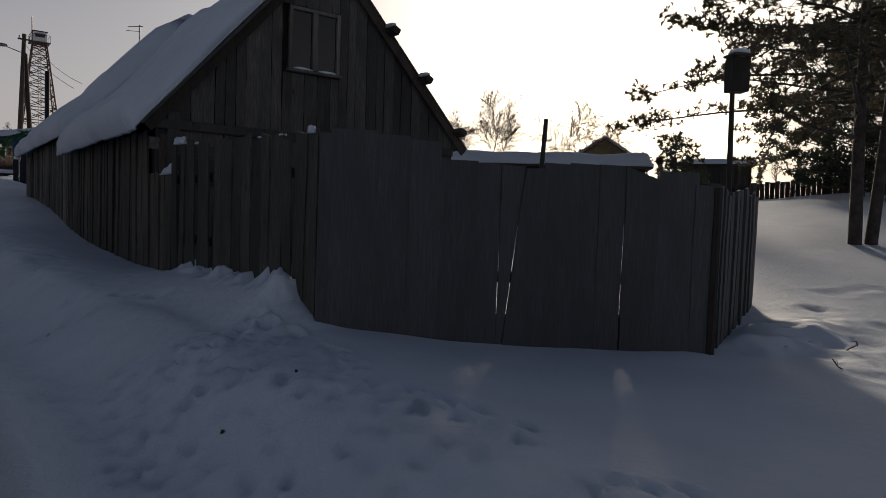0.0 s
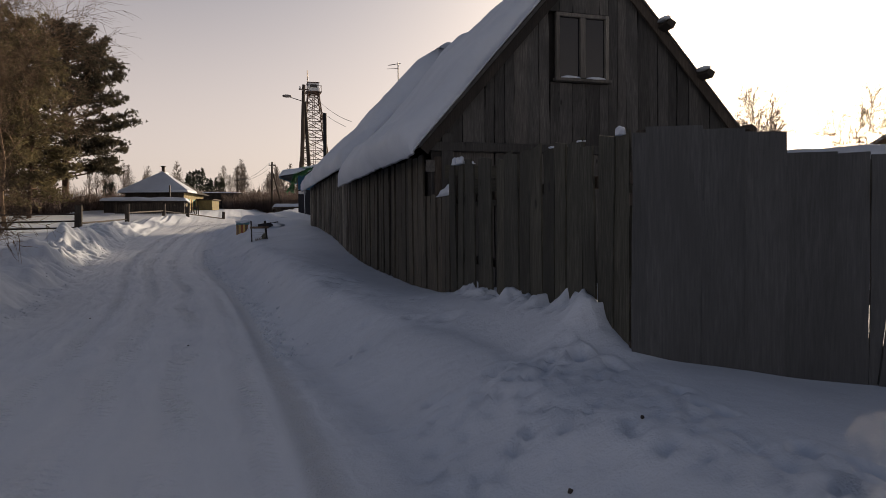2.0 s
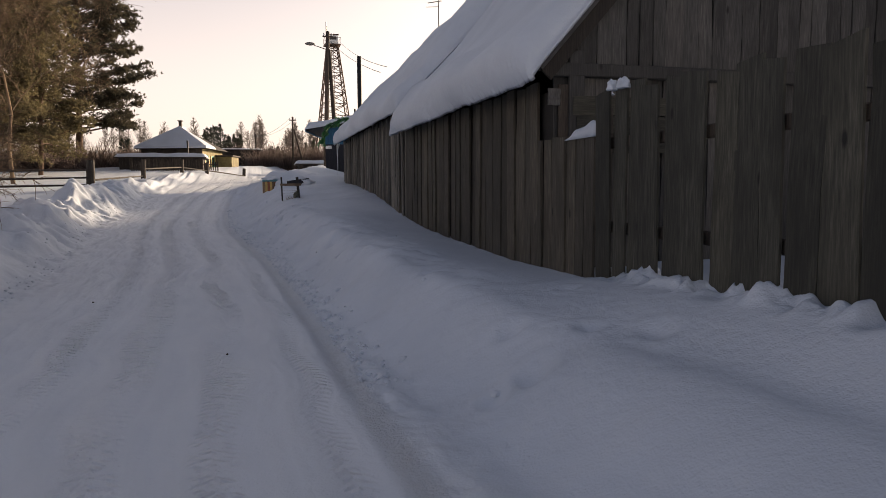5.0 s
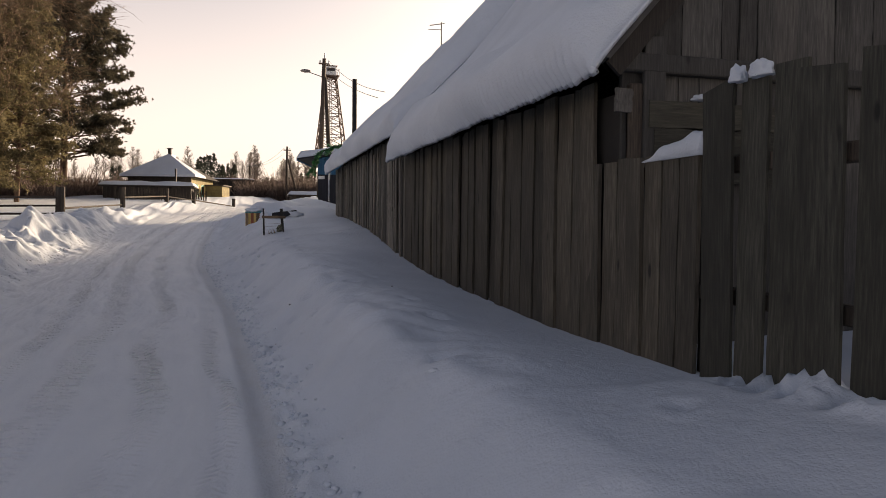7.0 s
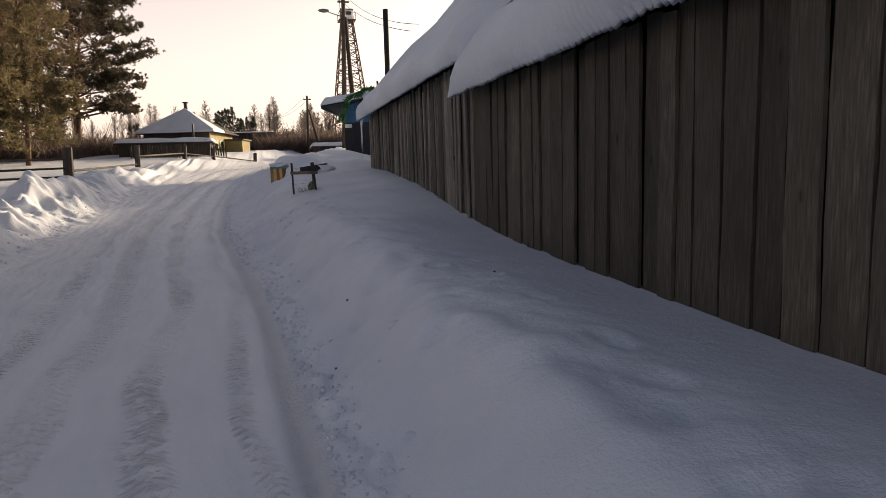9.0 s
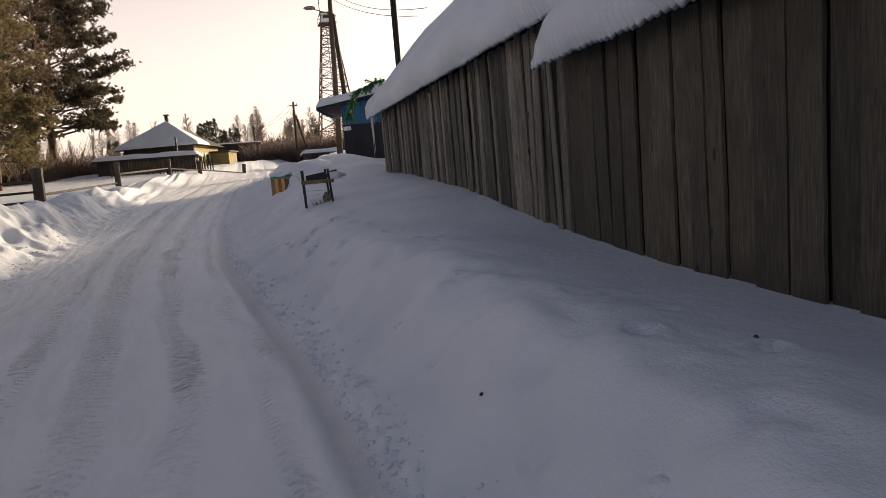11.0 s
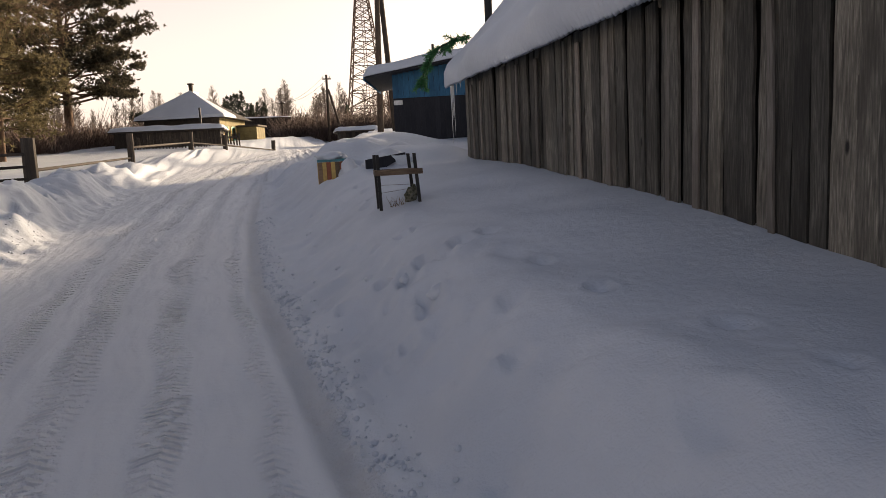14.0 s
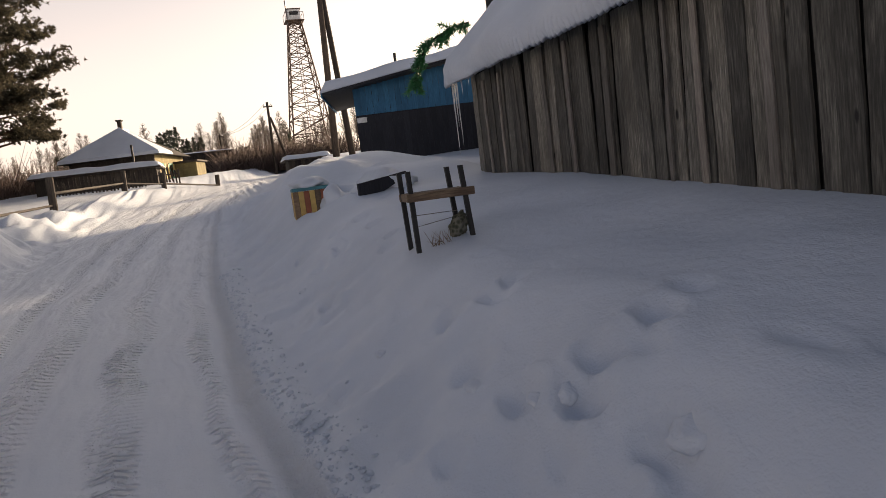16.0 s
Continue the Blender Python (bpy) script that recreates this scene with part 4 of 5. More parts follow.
# ---- things standing in the bank ----
def build_stool():
    z = land_at(0.65, 23.8) - 0.08
    st = thing("upturned_stool", 0.63, 23.86, z, "upturned stool, dark legs and bare wooden shelf, stuck in snow", "stool", rz=-4)
    H = 0.70
    for sx, sy, lx in ((-0.25, -0.15, -0.01), (0.25, -0.15, -0.045), (-0.26, 0.15, -0.02), (0.21, 0.15, -0.05)):
        bm = bmesh.new()
        prof = 0.02
        a, b = Vector((sx, sy, 0)), Vector((sx + lx, sy + 0.01, H))
        lo = [bm.verts.new(a + Vector((dx * prof, dy * prof, 0))) for dx, dy in ((-1, -1), (1, -1), (1, 1), (-1, 1))]
        hi = [bm.verts.new(b + Vector((dx * prof, dy * prof, 0))) for dx, dy in ((-1, -1), (1, -1), (1, 1), (-1, 1))]
        for i in range(4):
            bm.faces.new((lo[i], lo[(i + 1) % 4], hi[(i + 1) % 4], hi[i]))
        bm.faces.new(hi)
        bm.faces.new(lo[::-1])
        part("leg", bm, M_IRON, st, "dark painted square leg")
    part("apron", box(0.60, 0.022, 0.07, (0, -0.175, 0.475), 0.004), M_SHELF, st)
    part("apron", box(0.56, 0.022, 0.07, (-0.02, 0.175, 0.475), 0.004), M_SHELF, st)
    for sx in (-0.28, 0.245):
        part("apron", box(0.022, 0.33, 0.07, (sx, 0, 0.475), 0.004), M_SHELF, st)
    for i in range(3):
        part("shelf_slat", box(0.5, 0.1, 0.02, (-0.02, -0.105 + 0.105 * i, 0.50), 0.004), M_SHELF, st)
    for zz, dz in ((0.22, 0.03), (0.32, -0.02)):
        part("wire", rod((-0.25, -0.13, zz), (0.2, 0.13, zz + dz), 0.003, 0.003, 5), M_METAL, st)
    # a crumpled rag bundle at its foot
    bm = bmesh.new()
    bmesh.ops.create_icosphere(bm, subdivisions=4, radius=1)
    for v in bm.verts:
        c = v.co.copy()
        v.co *= 1 + 0.32 * noise.noise(c * 2.2) + 0.14 * noise.noise(c * 6)
    bmesh.ops.scale(bm, vec=(0.075, 0.07, 0.12), verts=bm.verts)
    rag = part("crumpled_rag", bm, M_RAG, None, "", True)
    rag.matrix_basis = pose(0.78, 23.80, land_at(0.78, 23.8) + 0.08, 0, 25, 10)
    tagged(rag, "crumpled patterned rag lying beside the upturned stool", "rag")
    bm = bmesh.new()
    r = random.Random(5)
    for i in range(26):
        a = Vector((r.uniform(-0.1, 0.1), r.uniform(-0.05, 0.05), 0))
        rod(a, a + Vector((r.uniform(-0.12, 0.05), r.uniform(-0.05, 0.05), r.uniform(0.04, 0.14))), 0.003, 0.001, 4, bm)
    tw = part("dry_grass_tuft", bm, M_TWIG, None)
    tw.matrix_basis = pose(0.58, 23.72, land_at(0.58, 23.72) - 0.01)
    tagged(tw, "tuft of dry grass poking out of the snow", "grass")


rm, rn, rl, rb = material("patterned_rag", 0.9)
rv = rn.new("ShaderNodeTexVoronoi")
rv.inputs["Scale"].default_value = 28
rl.new(coords(rn, rl), rv.inputs["Vector"])
rl.new(ramp(rn, rl, rv.outputs["Distance"], [(0.2, (0.04, 0.045, 0.03)), (0.5, (0.09, 0.09, 0.06)), (0.7, (0.16, 0.16, 0.13))]).outputs[0], rb.inputs["Base Color"])
M_RAG = rm
build_stool()


def build_chest():
    z = 1.0
    ch = thing("striped_chest", 0.12, 28.8, z, "small wooden chest with yellow and red-brown slats and teal lid", "chest", rz=-3)
    W, D, H = 0.5, 0.4, 0.46
    part("body", box(W - 0.05, D - 0.05, H - 0.02, (0, 0, H / 2)), M_OLDWOOD, ch)
    mats = (M_SHELF, M_YELLOW, M_REDP, M_YELLOW, M_SHELF, M_REDP)
    x = -W / 2
    for i, m in enumerate(mats):
        w = W / len(mats)
        part("slat", box(w - 0.004, 0.02, H, (x + w / 2, -D / 2, H / 2), 0.003), m, ch)
        x += w
    for i in range(5):
        part("slat", box(0.02, D / 5 - 0.004, H, (-W / 2, -D / 2 + D / 5 * (i + 0.5), H / 2), 0.003), mats[i + 1], ch)
    part("lid", box(W + 0.06, D + 0.08, 0.05, (0.02, 0, H + 0.027), 0.006), M_TEAL, ch, "teal painted lid")
    snow_cap(0.14, 28.8, z + H + 0.05, 0.28, 0.23, 0.1, 8.2, "rounded snow cap lying on the striped chest")
    snow_cap(0.5, 28.5, land_at(0.5, 28.5) - 0.03, 0.24, 0.22, 0.24, 9.9, "snow mound drifted against the striped chest")


build_chest()


def build_bench():
    be = thing("dark_bench", 0.68, 27.6, 1.28, "dark wooden bench end sticking out of the drift", "bench", rz=12)
    bm = bmesh.new()
    pts = [(0, 0, 0.0), (0.36, 0, 0.03), (0.78, 0, 0.22), (0.78, 0, 0.29), (0.0, 0, 0.19)]
    f = bm.faces.new([bm.verts.new(p) for p in pts])
    ext = bmesh.ops.extrude_face_region(bm, geom=[f])
    bmesh.ops.translate(bm, vec=(0, 0.05, 0), verts=[v for v in ext["geom"] if isinstance(v, bmesh.types.BMVert)])
    bmesh.ops.recalc_face_normals(bm, faces=bm.faces)
    part("front_board", bm, M_BLACKISH, be)
    snow_cap(1.15, 28.0, 1.3, 0.5, 0.3, 0.24, 12.5, "soft snow drift heaped over the dark bench")


build_bench()

# ---- street: poles, lamp, cables, mast ----
def build_pole(x, y, top, lean=(0, 0), brace=None, lamp=False, r=0.13):
    z = land_at(x, y) - 0.3
    p = thing("utility_pole", x, y, z, "tall dark wooden utility pole" + (" with a brace and street lamp" if lamp else " beside the lane"), "pole")
    h = top - z
    part("pole", rod((0, 0, 0), (lean[0], lean[1], h), r, r * 0.7, 12), M_POLE, p, "", True)
    part("crossarm", box(0.7, 0.08, 0.09, (lean[0] * 0.95, lean[1] - 0.1, h - 0.35), 0.01), M_POLE, p)
    for s in (-0.28, 0.28):
        part("insulator", rod((lean[0] + s, lean[1] - 0.1, h - 0.3), (lean[0] + s, lean[1] - 0.1, h - 0.12), 0.045, 0.03, 8), M_WHITE, p)
    if brace:
        bx, by, k = brace
        part("brace", rod((bx, by, 0), (lean[0] * k + 0.1, lean[1] * k, h * k), r * 0.95, r * 0.65, 12), M_POLE, p, "", True)
    if lamp:
        part("lamp_arm", rod((lean[0] * 0.88, 0, h * 0.87), (-0.7, -0.1, h * 0.9), 0.03, 0.025, 8), M_METAL, p)
        head = bmesh.new()
        bmesh.ops.create_uvsphere(head, u_segments=12, v_segments=8, radius=1)
        bmesh.ops.scale(head, vec=(0.34, 0.16, 0.11), verts=head.verts)
        bmesh.ops.translate(head, vec=(-0.85, -0.1, h * 0.905), verts=head.verts)
        part("lamp_head", head, M_METAL, p, "grey street lamp head", True)
    return (x + lean[0], y + lean[1], z + h)


P1 = build_pole(4.2, 50, 11.6, (0.35, 0), (0.8, 0.0, 0.87), True, 0.17)
P2 = build_pole(3.1, 72, 8.1, (0.1, 0), (1.3, -0.2, 0.8), False, 0.13)
P3 = build_pole(-0.4, 97, 8.2, (0, 0), None, False, 0.12)


def cable(a, b, sag, r=0.012):
    a, b = Vector(a), Vector(b)
    bm = bmesh.new()
    prev = a
    for i in range(1, 15):
        k = i / 14
        p = a.lerp(b, k) - Vector((0, 0, sag * 4 * k * (1 - k)))
        rod(prev, p, r, r, 4, bm)
        prev = p
    return tagged(part("cable", bm, M_CABLE), "thin black overhead cable strung between poles", "cable", "overhead cables")


for dx in (-0.28, 0.28):
    cable((P2[0] + dx, P2[1] - 0.1, P2[2] - 0.15), (P3[0] + dx, P3[1] - 0.1, P3[2] - 0.15), 0.6, 0.014)
    cable((P1[0] + dx, P1[1] - 0.1, P1[2] - 0.15), (4.7 + dx * 0.5, 30.5, 5.9 + dx * 0.4), 0.35, 0.011)

dp = part("dark_post", rod((0, 0, 0), (0.02, 0, 6.2), 0.085, 0.08, 10), M_IRON, None, "", True)
dp.matrix_basis = pose(3.4, 28.5, -0.2)
tagged(dp, "dark upright post standing behind the long shed", "post")


def build_mast():
    m = thing("antenna_mast", 7.0, 30.5, 1.0, "thin antenna mast with a small cross-arm behind the shed", "antenna")
    part("mast", rod((0, 0, 0), (0, 0, 7.75), 0.035, 0.025, 8), M_METAL, m)
    part("cross_arm", rod((-0.45, 0, 7.6), (0.12, 0, 7.72), 0.018, 0.018, 6), M_METAL, m)
    part("cross_arm", rod((-0.5, 0.05, 7.45), (0.05, 0.05, 7.5), 0.012, 0.012, 6), M_METAL, m)


build_mast()


def build_tower():
    t = thing("lattice_tower", 12.0, 115, 5.9, "tall rusty steel lattice watchtower with a cabin on top", "tower")
    B, T, H = 2.95, 0.85, 17.9
    half = lambda z: B + (T - B) * z / H
    cs = ((-1, -1), (1, -1), (1, 1), (-1, 1))
    pt = lambda c, z: (c[0] * half(z), c[1] * half(z), z)
    for c in cs:
        part("leg", rod(pt(c, 0), pt(c, H), 0.11, 0.09, 6), M_RUST, t)
    levels = [0.0]
    while levels[-1] < H - 0.5:
        levels.append(min(levels[-1] + half(levels[-1]) * 0.62 + 0.55, H))
    for lo, hi in zip(levels, levels[1:]):
        for i in range(4):
            a, b = cs[i], cs[(i + 1) % 4]
            part("ring_bar", rod(pt(a, hi), pt(b, hi), 0.055, 0.055, 4), M_RUST, t)
            part("cross_brace", rod(pt(a, lo), pt(b, hi), 0.05, 0.05, 4), M_RUST, t)
            part("cross_brace", rod(pt(b, lo), pt(a, hi), 0.05, 0.05, 4), M_RUST, t)
    for s in (-0.18, 0.18):
        part("ladder_rail", rod((s, -half(0) * 0.2, 0), (s, -half(H) * 0.2, H), 0.04, 0.04, 4), M_RUST, t)
    part("deck", box(2.6, 2.6, 0.12, (0, 0, H + 0.06), 0.02), M_RUST, t)
    cab = part("cabin", box(1.75, 1.75, 1.45, (0, 0, H + 0.85), 0.03), M_WHITE, t, "pale boxy lookout cabin")
    part("cabin_window", box(1.2, 0.04, 0.5, (0, -0.9, H + 1.05)), M_GLASS, cab)
    part("cabin_roof", box(2.0, 2.0, 0.1, (0, 0, H + 1.64), 0.02), M_RUST, t)
    for c in cs:
        part("handrail_post", rod((c[0] * 1.25, c[1] * 1.25, H + 0.1), (c[0] * 1.25, c[1] * 1.25, H + 1.1), 0.03, 0.03, 4), M_RUST, t)
    for i in range(4):
        a, b = cs[i], cs[(i + 1) % 4]
        part("handrail", rod((a[0] * 1.25, a[1] * 1.25, H + 1.1), (b[0] * 1.25, b[1] * 1.25, H + 1.1), 0.03, 0.03, 4), M_RUST, t)
    part("antenna", rod((-0.95, -0.6, H - 0.5), (-0.95, -0.6, H + 3.6), 0.1, 0.09, 6), M_METAL, t)


build_tower()


# ---- houses ----
def hip_house():
    h = thing("hip_roof_house", -6.15, 63.4, 2.35, "low village house with a snowy hip roof and ochre side wall", "house", rz=-13)
    W, D, H, R = 4.7, 5.6, 1.95, 1.75
    part("wall", box(W, D, H + 0.8, (0, 0, H / 2 - 0.4)), M_HOUSE, h)
    part("front_wall", box(W + 0.02, 0.08, H + 0.7, (0, -D / 2 - 0.02, H / 2 - 0.35)), M_OLDWOOD, h, "dark plank front wall")
    o = 0.45
    a = [(-W / 2 - o, -D / 2 - o, H), (W / 2 + o, -D / 2 - o, H), (W / 2 + o, D / 2 + o, H), (-W / 2 - o, D / 2 + o, H)]
    r = [(0, -D / 2 + 2.0, H + R), (0, D / 2 - 2.0, H + R)]
    mesh_object("roof", a + r, [(0, 1, 4), (1, 2, 5, 4), (2, 3, 5), (3, 0, 4, 5), (3, 2, 1, 0)], M_OLDWOOD, h)
    up = 0.22
    v = [(x * 1.01, y * 1.005, z + 0.03) for x, y, z in a] + [(x, y, z + 0.05) for x, y, z in r] + [(x * 0.99, y * 0.99, z + up) for x, y, z in a] + [(x, y, z + up) for x, y, z in r]
    v += [tuple(p + (q - p) * 0.4 for p, q in zip(v[1], v[2])), tuple(p + (q - p) * 0.38 for p, q in zip(v[7], v[8]))]
    f = [(6, 7, 10), (9, 6, 10, 11), (7, 13, 10)]
    f += [(0, 1, 7, 6), (3, 0, 6, 9), (1, 12, 13, 7), (0, 4, 1), (0, 3, 5, 4), (1, 4, 12), (12, 4, 10, 13), (4, 5, 11, 10), (5, 3, 9, 11)]
    mesh_object("roof_snow", v, f, M_SNOW, h, "smooth snow on the hip roof")
    part("chimney", box(0.22, 0.22, 0.6, (0, -D / 2 + 2.2, H + R + 0.3), 0.02), M_OLDWOOD, h)
    part("chimney_cap", box(0.36, 0.36, 0.08, (0, -D / 2 + 2.2, H + R + 0.63), 0.02), M_OLDWOOD, h)
    for i, yy in enumerate((-1.7, -0.1)):
        wdw = part("window", box(0.05, 0.75, 0.95, (W / 2 + 0.02, yy, H * 0.52), 0.01), M_GREENP, h, "green carved window surround")
        part("pane", box(0.02, 0.5, 0.7, (W / 2 + 0.05, yy, H * 0.52)), M_GLASS, wdw)
        part("shutter", box(0.04, 0.22, 0.9, (W / 2 + 0.03, yy - 0.52, H * 0.52), 0.01), M_YELLOW, wdw)
        part("shutter", box(0.04, 0.22, 0.9, (W / 2 + 0.03, yy + 0.52, H * 0.52), 0.01), M_YELLOW, wdw)
    part("porch", box(1.3, 2.2, 1.5, (W / 2 + 0.7, 1.8, 0.7)), M_HOUSE, h)
    part("porch_roof", box(1.6, 2.5, 0.12, (W / 2 + 0.7, 1.8, 1.52), 0.02), M_OLDWOOD, h)


hip_house()


def low_shed(name, x0, x1, y0, y1, base, top, label, snow=0.25, mat=None, rz=0.0, overhang=0.25):
    cx, cy = (x0 + x1) / 2, (y0 + y1) / 2
    s = thing(name, cx, cy, base, label, "shed", rz=rz)
    W, D, H = x1 - x0, y1 - y0, top - base
    # shade behind the planks is this box's black colour
    body = part("body", box(W - 0.06, D - 0.06, H + 0.5, (0, 0, H / 2 - 0.25)), M_DARK, s)
    k = 0.0
    while k < W - 0.02:
        w = min(RND.uniform(0.16, 0.24), W - k)
        put_board("plank", body, pose(-W / 2 + k + w / 2, -D / 2, -0.4), w - 0.008, H + 0.4, 0.03, mat or M_OLDWOOD, RND.random())
        k += w
    part("roof", box(W + 2 * overhang, D + 2 * overhang, 0.08, (0, 0, H + 0.04), 0.01), M_OLDWOOD, s)
    if snow:
        snow_slab(s, -W / 2 - overhang, W / 2 + overhang, -D / 2 - overhang, D / 2 + overhang, lambda x: H, 0.08, snow, RND.uniform(0, 9))
    return s


low_shed("lean_to_shed", -9.9, -4.2, 56.5, 59.5, 2.2, 3.4, "low dark lean-to with thick snow on its flat roof", 0.28)
low_shed("plank_shed", -4.0, -0.1, 76, 80, 3.4, 5.0, "brown flat-roofed plank outbuilding behind the lane", 0.1)
low_shed("snowed_in_shed", 3.0, 5.4, 60.5, 63, 2.5, 3.05, "low shed almost buried under a slab of snow", 0.3)
low_shed("yard_shed", -3.4, 3.4, -2.6, 2.6, 0.0, 1.8, "long low yard shed with a thick snow roof", 0.45, None, -46).matrix_basis = pose(19.6, 18.7, 1.3, 0, 0, -46)
low_shed("far_shed", -2.2, 2.2, -2, 2, 0, 1.9, "far low outbuilding with a snow-covered roof", 0.35).matrix_basis = pose(43.5, 26, 3.2, 0, 0, -55)
flue = part("stove_pipe", rod((0, 0, 0), (0, 0, 1.2), 0.06, 0.06, 8), M_IRON)
flue.matrix_basis = pose(-5.3, 57.4, 3.55)
tagged(flue, "thin black stove pipe rising from the lean-to roof", "pipe")


def gable_house(x, y, z, W, D, H, R, rz, label, mat):
    h = thing("gable_house", x, y, z, label, "house", rz=rz)
    part("wall", box(W, D, H, (0, 0, H / 2)), mat, h)
    bm = bmesh.new()
    f = bm.faces.new([bm.verts.new(p) for p in ((-W / 2, -D / 2 + 0.01, H), (W / 2, -D / 2 + 0.01, H), (0, -D / 2 + 0.01, H + R))])
    ext = bmesh.ops.extrude_face_region(bm, geom=[f])
    bmesh.ops.translate(bm, vec=(0, D - 0.02, 0), verts=[v for v in ext["geom"] if isinstance(v, bmesh.types.BMVert)])
    bmesh.ops.recalc_face_normals(bm, faces=bm.faces)
    part("gable", bm, mat, h)
    for s in (-1, 1):
        a = math.atan2(R, W / 2)
        ln = math.hypot(W / 2, R) + 0.4
        part("roof", box(ln, D + 0.6, 0.1, (s * (W / 4 + 0.1), 0, H + R / 2 - 0.05), 0.01, Euler((0, s * a, 0)).to_matrix().to_4x4()), M_OLDWOOD, h)
        part("roof_snow", box(ln, D + 0.6, 0.16, (s * (W / 4 + 0.1) + s * 0.08, 0, H + R / 2 + 0.09), 0.04, Euler((0, s * a, 0)).to_matrix().to_4x4()), M_SNOW, h)
    for xx in (-0.8, 0.8):
        wd = part("window", box(0.8, 0.06, 1.0, (xx, -D / 2 - 0.03, H * 0.55), 0.01), M_WHITE, h)
        part("pane", box(0.6, 0.02, 0.8, (xx, -D / 2 - 0.065, H * 0.55)), M_GLASS, wd)


gable_house(37.2, 30.4, 3.1, 4.2, 6, 1.9, 1.4, -52, "distant brown village house with a gabled snowy roof", M_HOUSE)


# ---- fences by the field ----
def rail_fence():
    pts = [(-13.4, 31.5), (-10.2, 32.8), (-7.0, 34.2), (-6.0, 41.0), (-4.85, 48.0), (-3.55, 50.5), (-1.3, 55.0)]
    tops = [2.3, 2.35, 2.42, 2.72, 2.98, 2.85, 2.6]
    fence = thing("rail_fence", -7.0, 34.2, 0, "old pole fence with thick dark posts, half buried in snow", "fence")
    for i, ((x, y), z) in enumerate(zip(pts, tops)):
        g = land_at(x, y)
        r = 0.17 if i < 3 else 0.12
        part("post", rod((x + 7.0, y - 34.2, g - 0.4), (x + 7.05, y - 34.2, z), r, r * 0.95, 9), M_OLDWOOD, fence)
    for i in range(len(pts) - 1):
        (x0, y0), (x1, y1) = pts[i], pts[i + 1]
        for k, dz in enumerate((-0.35, -0.68, -0.98) if i < 2 else ((-0.8,) if i == 2 else (-0.5,))):
            a = Vector((x0 + 7, y0 - 34.2 - 0.12, tops[i] + dz + RND.uniform(-0.04, 0.04)))
            b = Vector((x1 + 7, y1 - 34.2 - 0.12, tops[i + 1] + dz + RND.uniform(-0.06, 0.04)))
            part("rail", rod(a, b, 0.045, 0.035, 7), M_OLDWOOD, fence)


rail_fence()


def picket_fence():
    f = thing("picket_fence", -8.6, 53.6, 0, "grey irregular picket fence before the lean-to", "fence")
    x = 0.0
    while x < 5.6:
        g = land_at(-8.6 + x, 53.6)
        put_board("picket", f, pose(x, RND.uniform(-0.02, 0.02), g - 0.2, 0, RND.uniform(-5, 5), 0), 0.08, RND.uniform(0.75, 1.05), 0.02, M_OLDWOOD, RND.random())
        x += RND.uniform(0.12, 0.19)
    g = land_at(-6, 53.6)
    part("rail", box(5.6, 0.05, 0.07, (2.8, 0.04, g + 0.4)), M_OLDWOOD, f)


picket_fence()


def far_fence():
    f = thing("far_plank_fence", 33.0, 23.0, 0, "distant dark plank fence along the snowy field", "fence")
    a, b = Vector((0, 0, 0)), Vector((6.5, -13.0, 0))
    n = 60
    ang = math.degrees(math.atan2(b.y, b.x))
    for i in range(n):
        p = a.lerp(b, i / n)
        g = land_at(33.0 + p.x, 23.0 + p.y)
        put_board("board", f, pose(p.x, p.y, g - 0.2, 0, 0, ang), 0.23, RND.uniform(1.0, 1.15), 0.03, M_OLDWOOD, 1)
    return f


far_fence()


def nest_box():
    z = land_at(8.1, 4.32)
    n = thing("nest_box", 8.1, 4.32, z - 0.2, "dark nest box with a snowy lid on a tall pole", "birdhouse", rz=-28)
    part("pole", rod((0.05, 0.05, 0), (0.0, 0.09, 3.3 - z), 0.04, 0.03, 8), M_OLDWOOD, n)
    b = part("body", box(0.23, 0.2, 0.42, (0.0, 0, 3.36 - z), 0.01), M_OLDWOOD, n)
    # flat black disc, coloured like the shade inside the hole
    part("entrance", rod((0.0, -0.101, 3.42 - z), (0.0, -0.104, 3.42 - z), 0.03, 0.035, 10), M_DARK, b)
    part("lid", box(0.28, 0.26, 0.03, (0.0, -0.02, 3.59 - z), 0.005), M_OLDWOOD, n)
    bm = bmesh.new()
    bmesh.ops.create_icosphere(bm, subdivisions=2, radius=1)
    bmesh.ops.scale(bm, vec=(0.14, 0.12, 0.06), verts=bm.verts)
    bmesh.ops.translate(bm, vec=(0.0, -0.02, 3.62 - z), verts=bm.verts)
    part("lid_snow", bm, M_SNOW, n, "cap of snow", True)


nest_box()


